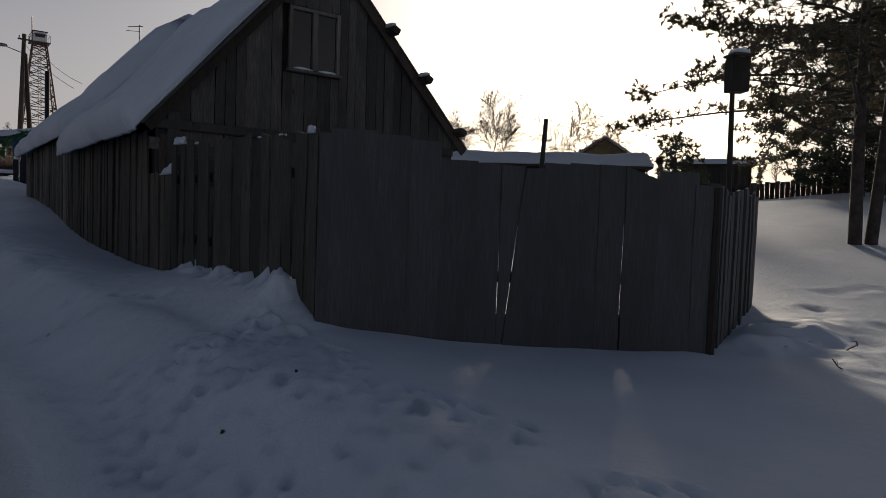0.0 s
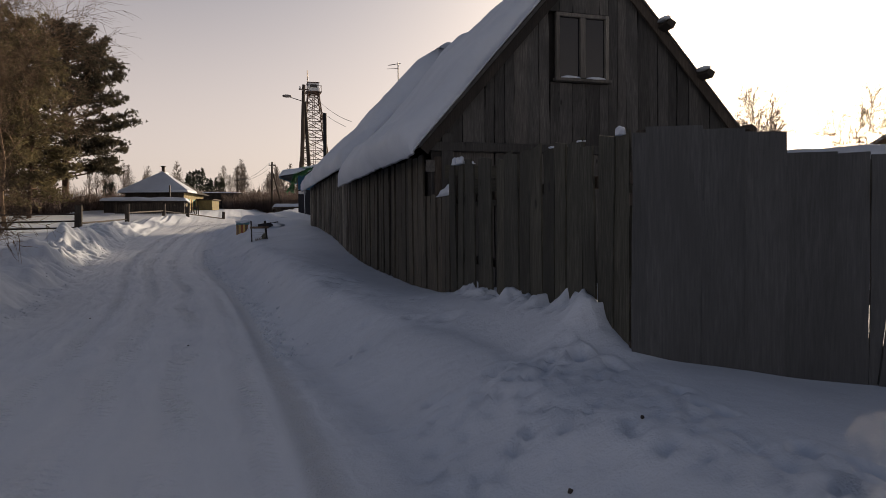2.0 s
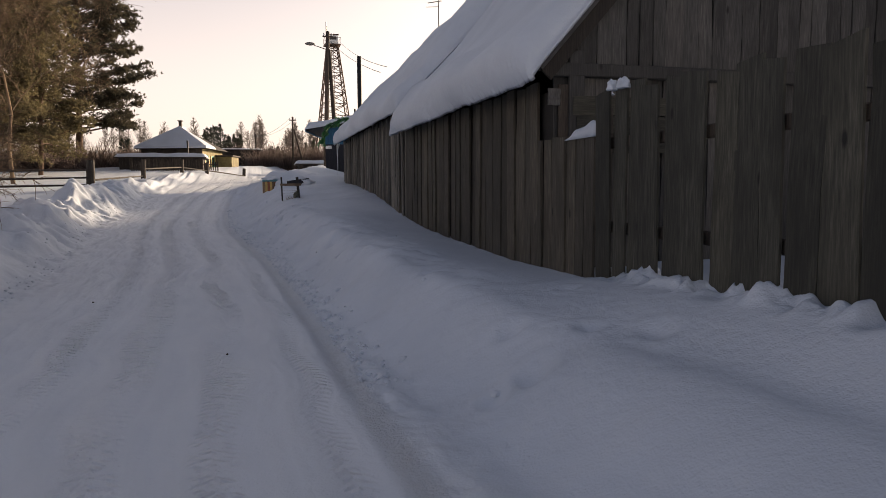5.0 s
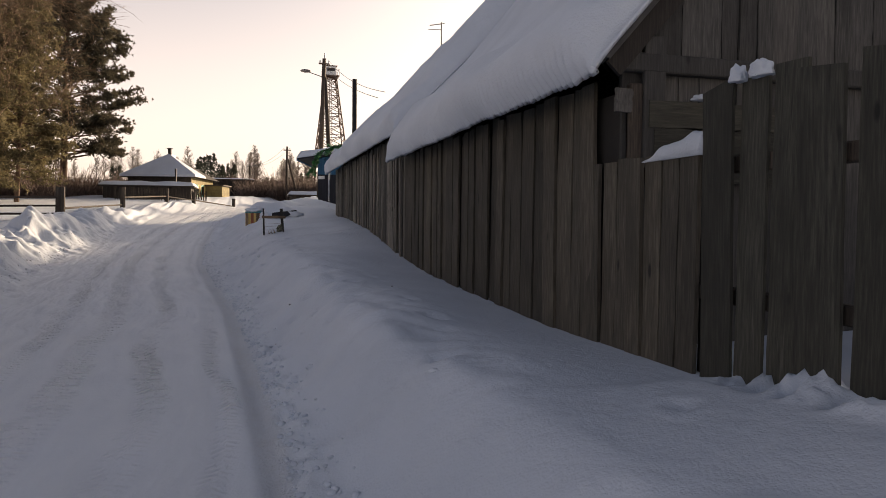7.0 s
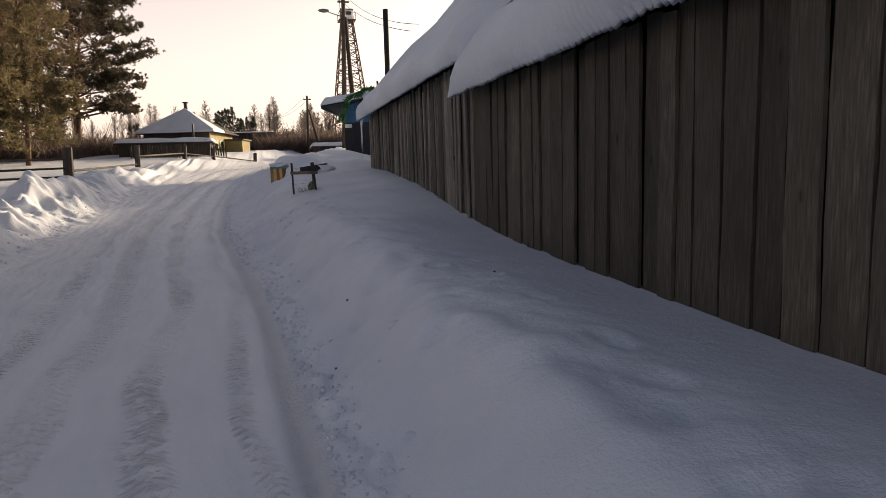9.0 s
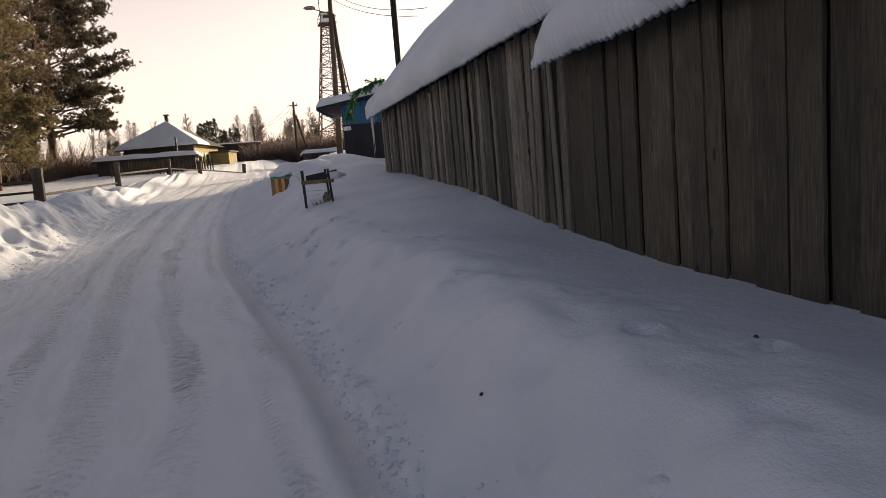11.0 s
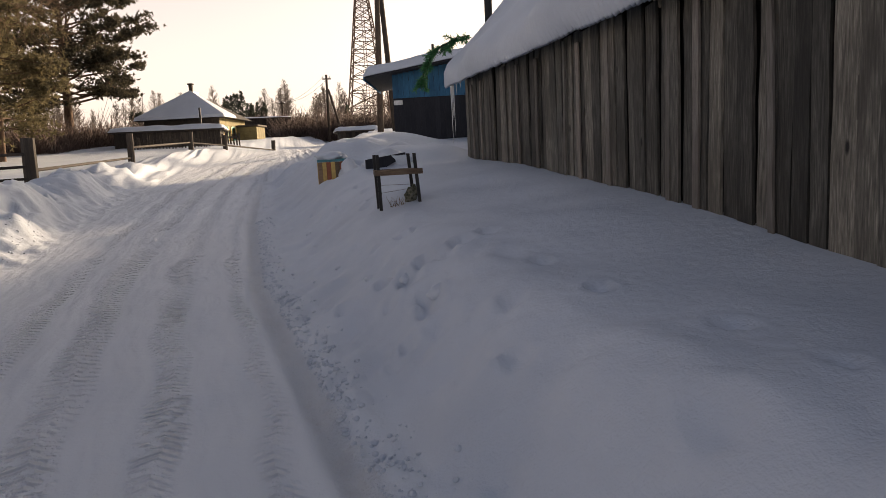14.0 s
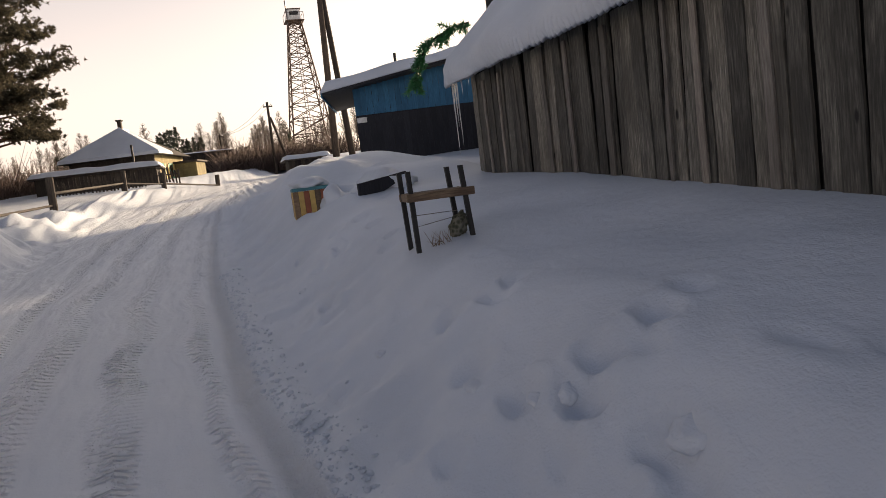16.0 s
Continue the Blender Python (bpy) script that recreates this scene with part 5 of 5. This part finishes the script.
# ---- trees ----
class Soup:
    """Collects triangles for crowns and twigs."""
    def __init__(self):
        self.v, self.f, self.n = [], [], 0

    def tuft(self, c, n, size, width, rs, up=0.3):
        d = rs.normal(size=(n, 3))
        d[:, 2] += up
        d /= np.linalg.norm(d, axis=1)[:, None]
        s = np.cross(d, rs.normal(size=(n, 3)))
        s /= np.linalg.norm(s, axis=1)[:, None] + 1e-9
        ln = size * rs.uniform(0.6, 1.15, (n, 1))
        c = np.asarray(c)
        tri = np.stack([c - s * width, c + s * width, c + d * ln], 1).reshape(-1, 3)
        k = self.n
        self.n += 3 * n
        self.v.append(tri)
        self.f.append(np.arange(k, k + 3 * n).reshape(-1, 3))

    def stick(self, a, b, r0, r1, sides=3):
        a, b = np.asarray(a, float), np.asarray(b, float)
        d = b - a
        d = d / (np.linalg.norm(d) + 1e-9)
        u = np.cross(d, (0.3, 0.5, 0.8))
        u /= np.linalg.norm(u) + 1e-9
        w = np.cross(d, u)
        ang = np.arange(sides) * 2 * np.pi / sides
        ring = np.cos(ang)[:, None] * u + np.sin(ang)[:, None] * w
        k = self.n
        self.n += 2 * sides
        self.v.append(np.concatenate([a + ring * r0, b + ring * r1]))
        self.f += [np.array([[k + i, k + (i + 1) % sides, k + sides + (i + 1) % sides], [k + i, k + sides + (i + 1) % sides, k + sides + i]]) for i in range(sides)]

    def make(self, name, mat, parent=None, label=""):
        v, f = np.concatenate(self.v), np.concatenate(self.f)
        me = bpy.data.meshes.new(name)
        me.vertices.add(len(v))
        me.vertices.foreach_set("co", v.ravel())
        me.loops.add(f.size)
        me.loops.foreach_set("vertex_index", f.ravel())
        me.polygons.add(len(f))
        me.polygons.foreach_set("loop_start", np.arange(len(f)) * 3)
        me.polygons.foreach_set("loop_total", np.full(len(f), 3))
        me.update(calc_edges=True)
        me.materials.append(mat)
        ob = new(name, me)
        if parent is not None:
            ob.parent = parent
        if label:
            ob["label"] = label
        return ob


def pine(x, y, height, width, seed, label, bare=0.3, limbs=60, clumps=9, tufts=7, count=10, size=0.2, thick=0.02, clump=0.34, needle=None, bark=None, r=0.2, lean=(0, 0), droop=0.0, flat=0.5):
    """A pine whose limbs carry many small rounded cushions of needles, with sky between them."""
    rs = np.random.RandomState(seed)
    z = land_at(x, y) - 0.2
    t = thing("pine_tree", x, y, z, label, "tree", "pines by the lane")
    bend = rs.uniform(-0.3, 0.3, 2)
    axis = lambda k: np.array([lean[0] * k + bend[0] * math.sin(k * 3), lean[1] * k + bend[1] * math.sin(k * 2.5), height * k])
    trunk, crown = Soup(), Soup()
    for i in range(10):
        a, b = i / 10, (i + 1) / 10
        trunk.stick(axis(a), axis(b), r * (1 - 0.85 * a), r * (1 - 0.85 * b), 9)
    for i in range(limbs):
        q = (i + rs.rand()) / limbs
        k = bare + (0.97 - bare) * q
        prof = math.sqrt(max(0.05, 1 - ((q - 0.36) / 0.68) ** 2))
        ln = width * 0.5 * prof * rs.uniform(0.7, 1.05)
        a = i * 2.4 + rs.uniform(-0.5, 0.5)
        d = np.array([math.cos(a), math.sin(a), rs.uniform(-0.1, 0.25) + 0.75 * q ** 2])
        prev, segs, path = axis(k), 5, []
        for s in range(segs):
            d = d + rs.normal(size=3) * 0.12 + np.array([0, 0, 0.04 - droop * (s + 1) / segs])
            d /= np.linalg.norm(d)
            nxt = prev + d * ln / segs
            rr = r * 0.3 * (1 - s / segs) * (1 - 0.6 * q) + 0.012
            trunk.stick(prev, nxt, rr, rr * 0.75, 4)
            path.append((prev, nxt, d))
            prev = nxt
        side = np.array([-math.sin(a), math.cos(a), 0.0])
        for j in range(max(2, int(clumps * (0.4 + 0.6 * prof)))):
            u = 1 - 0.68 * rs.rand() ** 1.4
            p0, p1, dd = path[min(int(u * segs), segs - 1)]
            on = p0 + (p1 - p0) * (u * segs % 1.0)
            c = on + side * rs.normal() * 0.2 * ln * (1.25 - u) + dd * rs.uniform(0, clump) + np.array([0, 0, rs.uniform(-0.05, 0.2)])
            trunk.stick(on, c, 0.014, 0.007, 3)
            cr = clump * rs.uniform(0.6, 1.25)
            for m in range(tufts):
                crown.tuft(c + rs.normal(size=3) * np.array([0.5, 0.5, 0.5 * flat]) * cr, count, size, thick, rs, 0.5)
    trunk.make("trunk", bark or M_BARK, t)
    crown.make("crown", needle or M_NEEDLE, t, "uneven crown of needle cushions with gaps")
    return t


pine(-14.2, 64, 14.6, 11.4, 3, "big old pine with a broad domed dark crown", 0.2, 96, 23, 9, 9, 0.22, 0.04, 0.46, r=0.3, lean=(0.4, 0))
OLIVE = dict(needle=M_NEEDLEB, size=0.25, thick=0.034, clump=0.5, flat=0.8, droop=0.06)
pine(-12.9, 49, 12.5, 5.0, 4, "tall brownish pine at the field edge", 0.12, 70, 11, 7, 9, r=0.14, **OLIVE)
pine(-14.8, 46.5, 13.5, 5.6, 5, "tall brownish pine at the field edge", 0.1, 70, 11, 7, 9, r=0.16, **OLIVE)
pine(-17.0, 52, 15, 6.6, 6, "tall shaggy pine beyond the field fence", 0.08, 70, 11, 7, 9, r=0.2, **OLIVE)
pine(-16.2, 58, 14, 6.5, 7, "tall shaggy pine beyond the field fence", 0.1, 70, 11, 7, 9, r=0.2, **OLIVE)
pine(-19.5, 45, 15, 7.0, 8, "tall shaggy pine beyond the field fence", 0.06, 70, 11, 7, 9, r=0.2, **OLIVE)
pine(-15.9, 41, 12, 5.4, 14, "tall brownish pine at the field edge", 0.1, 70, 11, 7, 9, r=0.14, **OLIVE)
DARK = dict(needle=M_NEEDLE, bark=M_BARKD, size=0.17, thick=0.021, clump=0.36, droop=0.1)
pine(19.2, 7.2, 13.5, 12.5, 9, "slender pine with long drooping dark branches", 0.2, 60, 20, 7, 10, r=0.17, **DARK)
pine(19.5, 6.95, 14.5, 10.5, 10, "slender pine with long drooping dark branches", 0.26, 48, 18, 7, 10, r=0.16, **DARK)
YOUNG = dict(needle=M_FIR, bark=M_BARKD, size=0.22, thick=0.026, clump=0.4)
pine(34.5, 13.0, 7.0, 6.0, 12, "dark young pine in the yard", 0.06, 46, 11, 7, 9, r=0.13, **YOUNG)
pine(32.0, 11.6, 8.0, 6.0, 15, "dark young pine in the yard", 0.06, 46, 11, 7, 9, r=0.13, **YOUNG)
pine(37.0, 15.6, 8.0, 6.5, 16, "dark young pine in the yard", 0.04, 46, 11, 7, 9, r=0.13, **YOUNG)
pine(29, 19.5, 3.4, 2.4, 13, "small dark pine in the yard", 0.08, 24, 7, 6, 9, r=0.08, **YOUNG)


def bare_tree(name, x, y, height, seed, label, mat, spread_=0.5, levels=4, kids=(5, 5, 4, 4), droop=0.0, r=0.09, z=None, lean=(0, 0), trunk_mat=None, start=0.25, thin=0.005):
    rs = np.random.RandomState(seed)
    z = land_at(x, y) - 0.15 if z is None else z
    t = thing(name, x, y, z, label, "tree")
    trunk, twigs = Soup(), Soup()

    def grow(p, d, ln, rad, lv, soup):
        n = 4
        for s in range(n):
            d2 = d + rs.normal(size=3) * 0.14 + np.array([0, 0, -droop * (lv > 1) * (0.4 + 0.35 * lv)])
            d2 /= np.linalg.norm(d2)
            q = p + d2 * ln / n
            ra, rb_ = rad * (1 - 0.18 * s), rad * (1 - 0.18 * (s + 1))
            soup.stick(p, q, ra, rb_, 6 if lv == 0 else 3)
            if lv < levels and (lv > 0 or s / n >= start - 0.01):
                for k in range(max(1, kids[lv] // 2) if s < n - 1 else kids[lv]):
                    a = rs.normal(size=3)
                    a -= d2 * (a @ d2)
                    a /= np.linalg.norm(a)
                    b = d2 * rs.uniform(0.5, 0.9) + a * spread_ * rs.uniform(0.7, 1.3)
                    b /= np.linalg.norm(b)
                    grow(q, b, ln * rs.uniform(0.42, 0.68), max(rb_ * 0.55, thin), lv + 1, twigs)
            p, d = q, d2

    d0 = np.array([lean[0], lean[1], 1.0])
    grow(np.zeros(3), d0 / np.linalg.norm(d0), height * 0.62, r, 0, trunk)
    trunk.make("trunk", trunk_mat or mat, t)
    twigs.make("crown", mat, t, "tangle of bare twigs")
    return t


bare_tree("birch_tree", -8.5, 19.8, 9.5, 21, "bare birch with long drooping twigs over the lane", M_TWIG, 0.8, 4, (6, 5, 4, 2), 0.05, 0.11, lean=(0.15, -0.05))
bare_tree("bare_bush", -4.35, 12.6, 2.5, 51, "bare brown bush beside the lane", M_TWIG, 0.7, 3, (6, 5, 4), 0.0, 0.028, start=0.0)
bare_tree("bare_bush", -5.0, 13.6, 2.8, 52, "bare brown bush beside the lane", M_TWIG, 0.7, 3, (6, 5, 4), 0.0, 0.028, start=0.0)
bare_tree("bare_bush", -5.9, 17.8, 2.6, 22, "bare brown bush beside the lane", M_TWIG, 0.9, 3, (5, 4, 4), 0.0, 0.03, start=0.0)
bare_tree("bare_bush", -7.2, 20.5, 3.6, 23, "bare brown bush beside the lane", M_TWIG, 0.8, 3, (5, 5, 4), 0.0, 0.04, start=0.0)
bare_tree("bare_bush", -8.3, 22.5, 4.5, 29, "bare brown bush at the field edge", M_TWIG, 0.8, 3, (5, 5, 5), 0.0, 0.04, start=0.0)
bare_tree("birch_tree", -11.6, 40.0, 11.5, 61, "bare brown birch among the pines", M_TWIG, 0.55, 4, (5, 4, 4, 2), 0.03, 0.1, start=0.2, thin=0.01)
bare_tree("birch_tree", 38, 44, 6, 24, "bare pale birch far behind the barn", M_BIRCH, 0.4, 3, (5, 5, 5), 0.0, 0.09, z=4.5, thin=0.016)
bare_tree("birch_tree", 41, 45, 5.4, 25, "bare pale birch far behind the barn", M_BIRCH, 0.4, 3, (5, 5, 5), 0.0, 0.09, z=4.5, thin=0.016)
bare_tree("birch_tree", 35, 46, 5, 26, "bare pale birch far behind the barn", M_BIRCH, 0.4, 3, (5, 5, 5), 0.0, 0.08, z=4.2, thin=0.016)
bare_tree("fruit_tree", 25.5, 23.2, 4.2, 27, "small bare fruit tree in the yard", M_TWIG, 0.7, 3, (5, 5, 4), 0.0, 0.06, z=2.4, thin=0.011)
bare_tree("fruit_tree", 26.8, 21.5, 3.4, 28, "small bare fruit tree in the yard", M_TWIG, 0.7, 3, (5, 5, 4), 0.0, 0.05, z=2.4, thin=0.011)


def far_woods():
    """Mixed wood beyond the village: firs and bare birches."""
    rs = np.random.RandomState(31)
    firs, bir, bush = Soup(), Soup(), Soup()

    def fir(x, y, z, h):
        firs.stick((x, y, z), (x, y, z + h), 0.12, 0.02, 4)
        n = int(h * 34)
        for i in range(n):
            k = rs.uniform(0.08, 1)
            rad = (1 - k) * h * 0.3 + 0.08
            a = rs.uniform(0, 6.28)
            q = rs.uniform(0.3, 1)
            firs.tuft((x + math.cos(a) * rad * q, y + math.sin(a) * rad * q, z + h * k - 0.15 * rad), 7, 0.3, 0.05, rs, 0.0)

    def birch(x, y, z, h):
        bir.stick((x, y, z), (x + rs.normal() * 0.3, y, z + h), 0.09, 0.02, 4)
        for i in range(int(h * 16)):
            k = rs.uniform(0.25, 1)
            a = rs.uniform(0, 6.28)
            ln = (1.15 - k) * h * 0.26
            p = np.array((x, y, z + h * k))
            q = p + np.array((math.cos(a) * ln, math.sin(a) * ln, ln * rs.uniform(0.6, 1.4)))
            bir.stick(p, q, 0.03, 0.012, 3)
            for j in range(4):
                m = p + (q - p) * rs.uniform(0.3, 1)
                bir.stick(m, m + rs.normal(size=3) * np.array((0.5, 0.5, 0.5)) * ln * 0.5, 0.014, 0.006, 3)

    for i in range(12):   # one close dark clump beyond the house
        k = (i + 0.5) / 12
        fir(-7.6 + 5.2 * k, 106 + rs.uniform(-3, 3), 5.4, 3.3 + 1.3 * math.sin(math.pi * min(1.0, k * 1.5)) + rs.uniform(-0.6, 0.4))
    for i in range(3):
        fir(-17.5 + rs.normal() * 0.7, 100, 5.0, rs.uniform(2.2, 3.2))
    for i in range(9):
        fir(1 + rs.uniform(-1, 6.5), 104 + rs.uniform(-5, 6), 5.0, rs.uniform(1.6, 3.4))
    for x0, x1, n in ((-16, -8, 9), (-4, 1.0, 9), (3.5, 9.5, 14), (12, 26, 16), (-60, -18, 26)):
        for i in range(n):
            birch(rs.uniform(x0, x1), 122 + rs.uniform(-8, 8), 6.3, rs.uniform(3.6, 6.2))
    for i in range(60):   # beyond the yard
        a = rs.uniform(math.radians(44), math.radians(88))
        d = rs.uniform(62, 85)
        (fir if rs.rand() < 0.55 else birch)(math.sin(a) * d, math.cos(a) * d, 4.6, rs.uniform(2.0, 3.6))
    tagged(firs.make("far_firs", M_FIR), "dark distant firs at the wood's edge", "trees", kind="stuff")
    tagged(bir.make("far_birches", M_BIRCH), "pale bare birches of the distant wood", "trees", kind="stuff")
    for i in range(2700):   # brown thickets about the houses
        k = rs.rand()
        if i > 1750:
            x, y, h = rs.uniform(-32, -12.5), rs.uniform(54, 68), rs.uniform(0.8, 2.0)
        elif k < 0.6:
            x, y, h = rs.uniform(-1.2, 10), rs.uniform(72, 86), rs.uniform(1.0, 2.5)
        elif k < 0.75:
            x, y, h = rs.uniform(-20, -9.5), rs.uniform(62, 72), rs.uniform(1.2, 2.4)
        else:
            x, y, h = rs.uniform(-16, 14), rs.uniform(92, 105), rs.uniform(1.2, 2.4)
        z = float(lane_z(y)) + 0.2
        for j in range(9):
            d = rs.normal(size=3) * np.array((0.45, 0.45, 0.25)) + np.array((0, 0, 1.0))
            q = np.array((x, y, z)) + d * h * rs.uniform(0.6, 1)
            bush.stick((x, y, z), q, 0.03, 0.008, 3)
            m = (np.array((x, y, z)) + q) / 2
            bush.stick(m, m + rs.normal(size=3) * 0.4 + np.array((0, 0, 0.35)), 0.016, 0.006, 3)
    tagged(bush.make("thicket", M_THICKET), "brown leafless thicket around the houses", "bushes", kind="stuff")


far_woods()


def garland():
    """A green plastic fir bough drooping from the end of the long shed's roof."""
    rs = np.random.RandomState(9)
    needles, stem = Soup(), Soup()
    spine = [np.array(p) for p in ((3.0, 28.5, 3.78), (2.7, 28.54, 3.72), (2.42, 28.58, 3.58), (2.2, 28.6, 3.36), (2.06, 28.6, 3.08), (2.0, 28.6, 2.9))]
    for i in range(len(spine) - 1):
        a, b = spine[i], spine[i + 1]
        stem.stick(a, b, 0.014, 0.01, 5)
        d = (b - a) / np.linalg.norm(b - a)
        for j in range(9):
            p = a + (b - a) * rs.rand()
            out = np.cross(d, rs.normal(size=3))
            out = out / np.linalg.norm(out) + d * 1.3 + np.array((0, 0, -0.35))
            q = p + out / np.linalg.norm(out) * rs.uniform(0.12, 0.26)
            stem.stick(p, q, 0.005, 0.003, 3)
            for m in range(9):
                c = p + (q - p) * (m + 0.5) / 9
                n = rs.normal(size=3) * 0.5 + out * 0.5
                n = n / np.linalg.norm(n)
                for w in range(9):
                    e = c + (n + rs.normal(size=3) * 0.5) * 0.055
                    needles.stick(c, e, 0.006, 0.003, 3)
    t = thing("green_bough", 0, 0, 0, "bright green plastic fir bough hanging off the roof end", "decoration")
    stem.make("stem", M_BARKD, t)
    needles.make("needles", M_TINSEL, t)


garland()


# ---- small things lying on the snow ----
def snow_chunk(x, y, r, seed, flat=0.55):
    """A broken block of wind crust."""
    bm = bmesh.new()
    bmesh.ops.create_icosphere(bm, subdivisions=3, radius=1)
    rr = random.Random(seed)
    cuts = [Vector((rr.uniform(-1, 1), rr.uniform(-1, 1), rr.uniform(-0.3, 1))).normalized() for i in range(6)]
    for v in bm.verts:
        for c in cuts:
            k = v.co.dot(c)
            if k > 0.7:
                v.co -= c * (k - 0.7)
        v.co *= 1 + 0.25 * noise.noise(v.co * 2 + Vector((seed, 0, 0))) + 0.1 * noise.noise(v.co * 6 + Vector((seed, 3, 0)))
    bmesh.ops.scale(bm, vec=(r, r * 0.8, r * flat), verts=bm.verts)
    ob = part("snow_chunk", bm, M_SNOW, None, "", True)
    ob.matrix_basis = pose(x, y, land_at(x, y) - r * flat * 0.35, rr.uniform(-12, 12), rr.uniform(-12, 12), rr.uniform(0, 360))
    return tagged(ob, "broken block of crusted snow on the bank", "snow", "snow chunks on the bank")


for i, (x, y, r) in enumerate(((0.12, 20.74, 0.08), (0.28, 20.12, 0.12), (0.02, 20.85, 0.06), (-0.1, 21.3, 0.08), (0.45, 15.75, 0.09), (0.9, 15.75, 0.07),
                               (0.75, 12.9, 0.09), (0.6, 11.6, 0.07), (0.75, 8.6, 0.08), (1.1, 7.4, 0.07), (-0.3, 22.6, 0.07), (-0.5, 25.3, 0.08), (1.2, 9.7, 0.06), (0.15, 17.4, 0.08),
                               (7.2, 3.1, 0.14), (7.6, 3.3, 0.12), (8.0, 3.6, 0.13), (6.9, 2.95, 0.1), (7.4, 2.9, 0.09))):
    snow_chunk(x, y, r * (0.95 if i < 4 else 0.75), i + 1)


def clod(x, y, r, seed):
    bm = bmesh.new()
    bmesh.ops.create_icosphere(bm, subdivisions=2, radius=r)
    for v in bm.verts:
        v.co *= 1 + 0.5 * noise.noise(v.co / r * 1.4 + Vector((seed, 0, 0)))
    ob = part("dark_clod", bm, M_BARKD)
    ob.matrix_basis = pose(x, y, land_at(x, y) + r * 0.4)
    return tagged(ob, "small dark clod of bark lying on the snow", "debris", "clods on the snow")


for i, (x, y, r) in enumerate(((1.716, 13.59, 0.022), (1.46, 3.35, 0.022), (0.35, 13.2, 0.016), (2.0, 3.6, 0.018), (-0.6, 9.4, 0.015), (0.55, 14.2, 0.018), (-2.3, 12.5, 0.018))):
    clod(x, y, r * 0.6, i + 3)


def twig(x, y, h, seed):
    rs = np.random.RandomState(seed)
    s = Soup()
    p = np.zeros(3)
    for i in range(4):
        q = p + np.array((rs.normal() * 0.04, rs.normal() * 0.04, h / 4))
        s.stick(p, q, 0.008, 0.006, 4)
        if i > 0:
            s.stick(q, q + rs.normal(size=3) * 0.2 * h + np.array((0, 0, 0.1 * h)), 0.005, 0.002, 3)
        p = q
    ob = s.make("weed_stalk", M_TWIG)
    ob.matrix_basis = pose(x, y, land_at(x, y) - 0.02)
    return tagged(ob, "dry weed stalk poking through the snow", "weed", "weed stalks")


for i, (x, y, h) in enumerate(((6.6, 2.3, 0.1), (7.4, 2.6, 0.14), (-4.9, 14.5, 0.3), (-5.2, 15.8, 0.45), (-5.0, 14.1, 0.5), (-5.4, 15.1, 0.6), (-5.7, 14.7, 0.55), (-5.3, 14.4, 0.45), (-5.9, 15.6, 0.6))):
    twig(x, y, h, i + 40)


def icicle(x, y, z, ln, seed):
    ob = part("icicle", rod((0, 0, 0), (0.004, 0, -ln), 0.016, 0.002, 7), M_ICE, None, "", True)
    ob.matrix_basis = pose(x, y, z)
    return tagged(ob, "long thin icicle hanging from the shed eave", "icicle", "icicles under the eave")


im, inn, il, ib = material("ice", 0.15)
ib.inputs["Base Color"].default_value = (0.75, 0.8, 0.85, 1)
ib.inputs["Transmission Weight"].default_value = 0.5
ib.inputs["IOR"].default_value = 1.31
M_ICE = im
for i, (y, ln) in enumerate(((28.12, 1.0), (28.22, 0.7), (28.32, 1.15), (27.9, 0.25), (27.6, 0.15))):
    icicle(2.52, y, 2.84, ln, i)


# ---- crumbs of snow thrown up along the edge rut ----
def rut_crumbs():
    rs = np.random.RandomState(77)
    ico = bmesh.new()
    bmesh.ops.create_icosphere(ico, subdivisions=1, radius=1)
    base = np.array([v.co[:] for v in ico.verts])
    tri = [[v.index for v in f.verts] for f in ico.faces]
    ico.free()
    verts, faces = [], []
    for i in range(2600):
        y = 8 + 20 * rs.rand() ** 0.9
        side = 1 if rs.rand() < 0.75 else -1
        x = float(lane_x(y)) + (1.64 + abs(rs.normal()) * 0.13 if side > 0 else -1.75 - abs(rs.normal()) * 0.25)
        r = 0.006 + 0.018 * rs.rand() ** 3
        p = base * (1 + 0.3 * rs.uniform(-1, 1, (len(base), 1))) * r * np.array([1.2, 1.0, 0.75])
        a = rs.rand() * 6.28
        p = np.stack([p[:, 0] * math.cos(a) - p[:, 1] * math.sin(a), p[:, 0] * math.sin(a) + p[:, 1] * math.cos(a), p[:, 2]], 1)
        p += np.array([x, y, land_at(x, y) + r * 0.25])
        n = len(verts)
        verts += p.tolist()
        faces += [[j + n for j in f] for f in tri]
    ob = mesh_object("snow_crumbs", verts, faces, M_SNOW, smooth=True)
    tagged(ob, "loose snow crumbs scattered along the wheel rut", "snow", "", "stuff")


rut_crumbs()
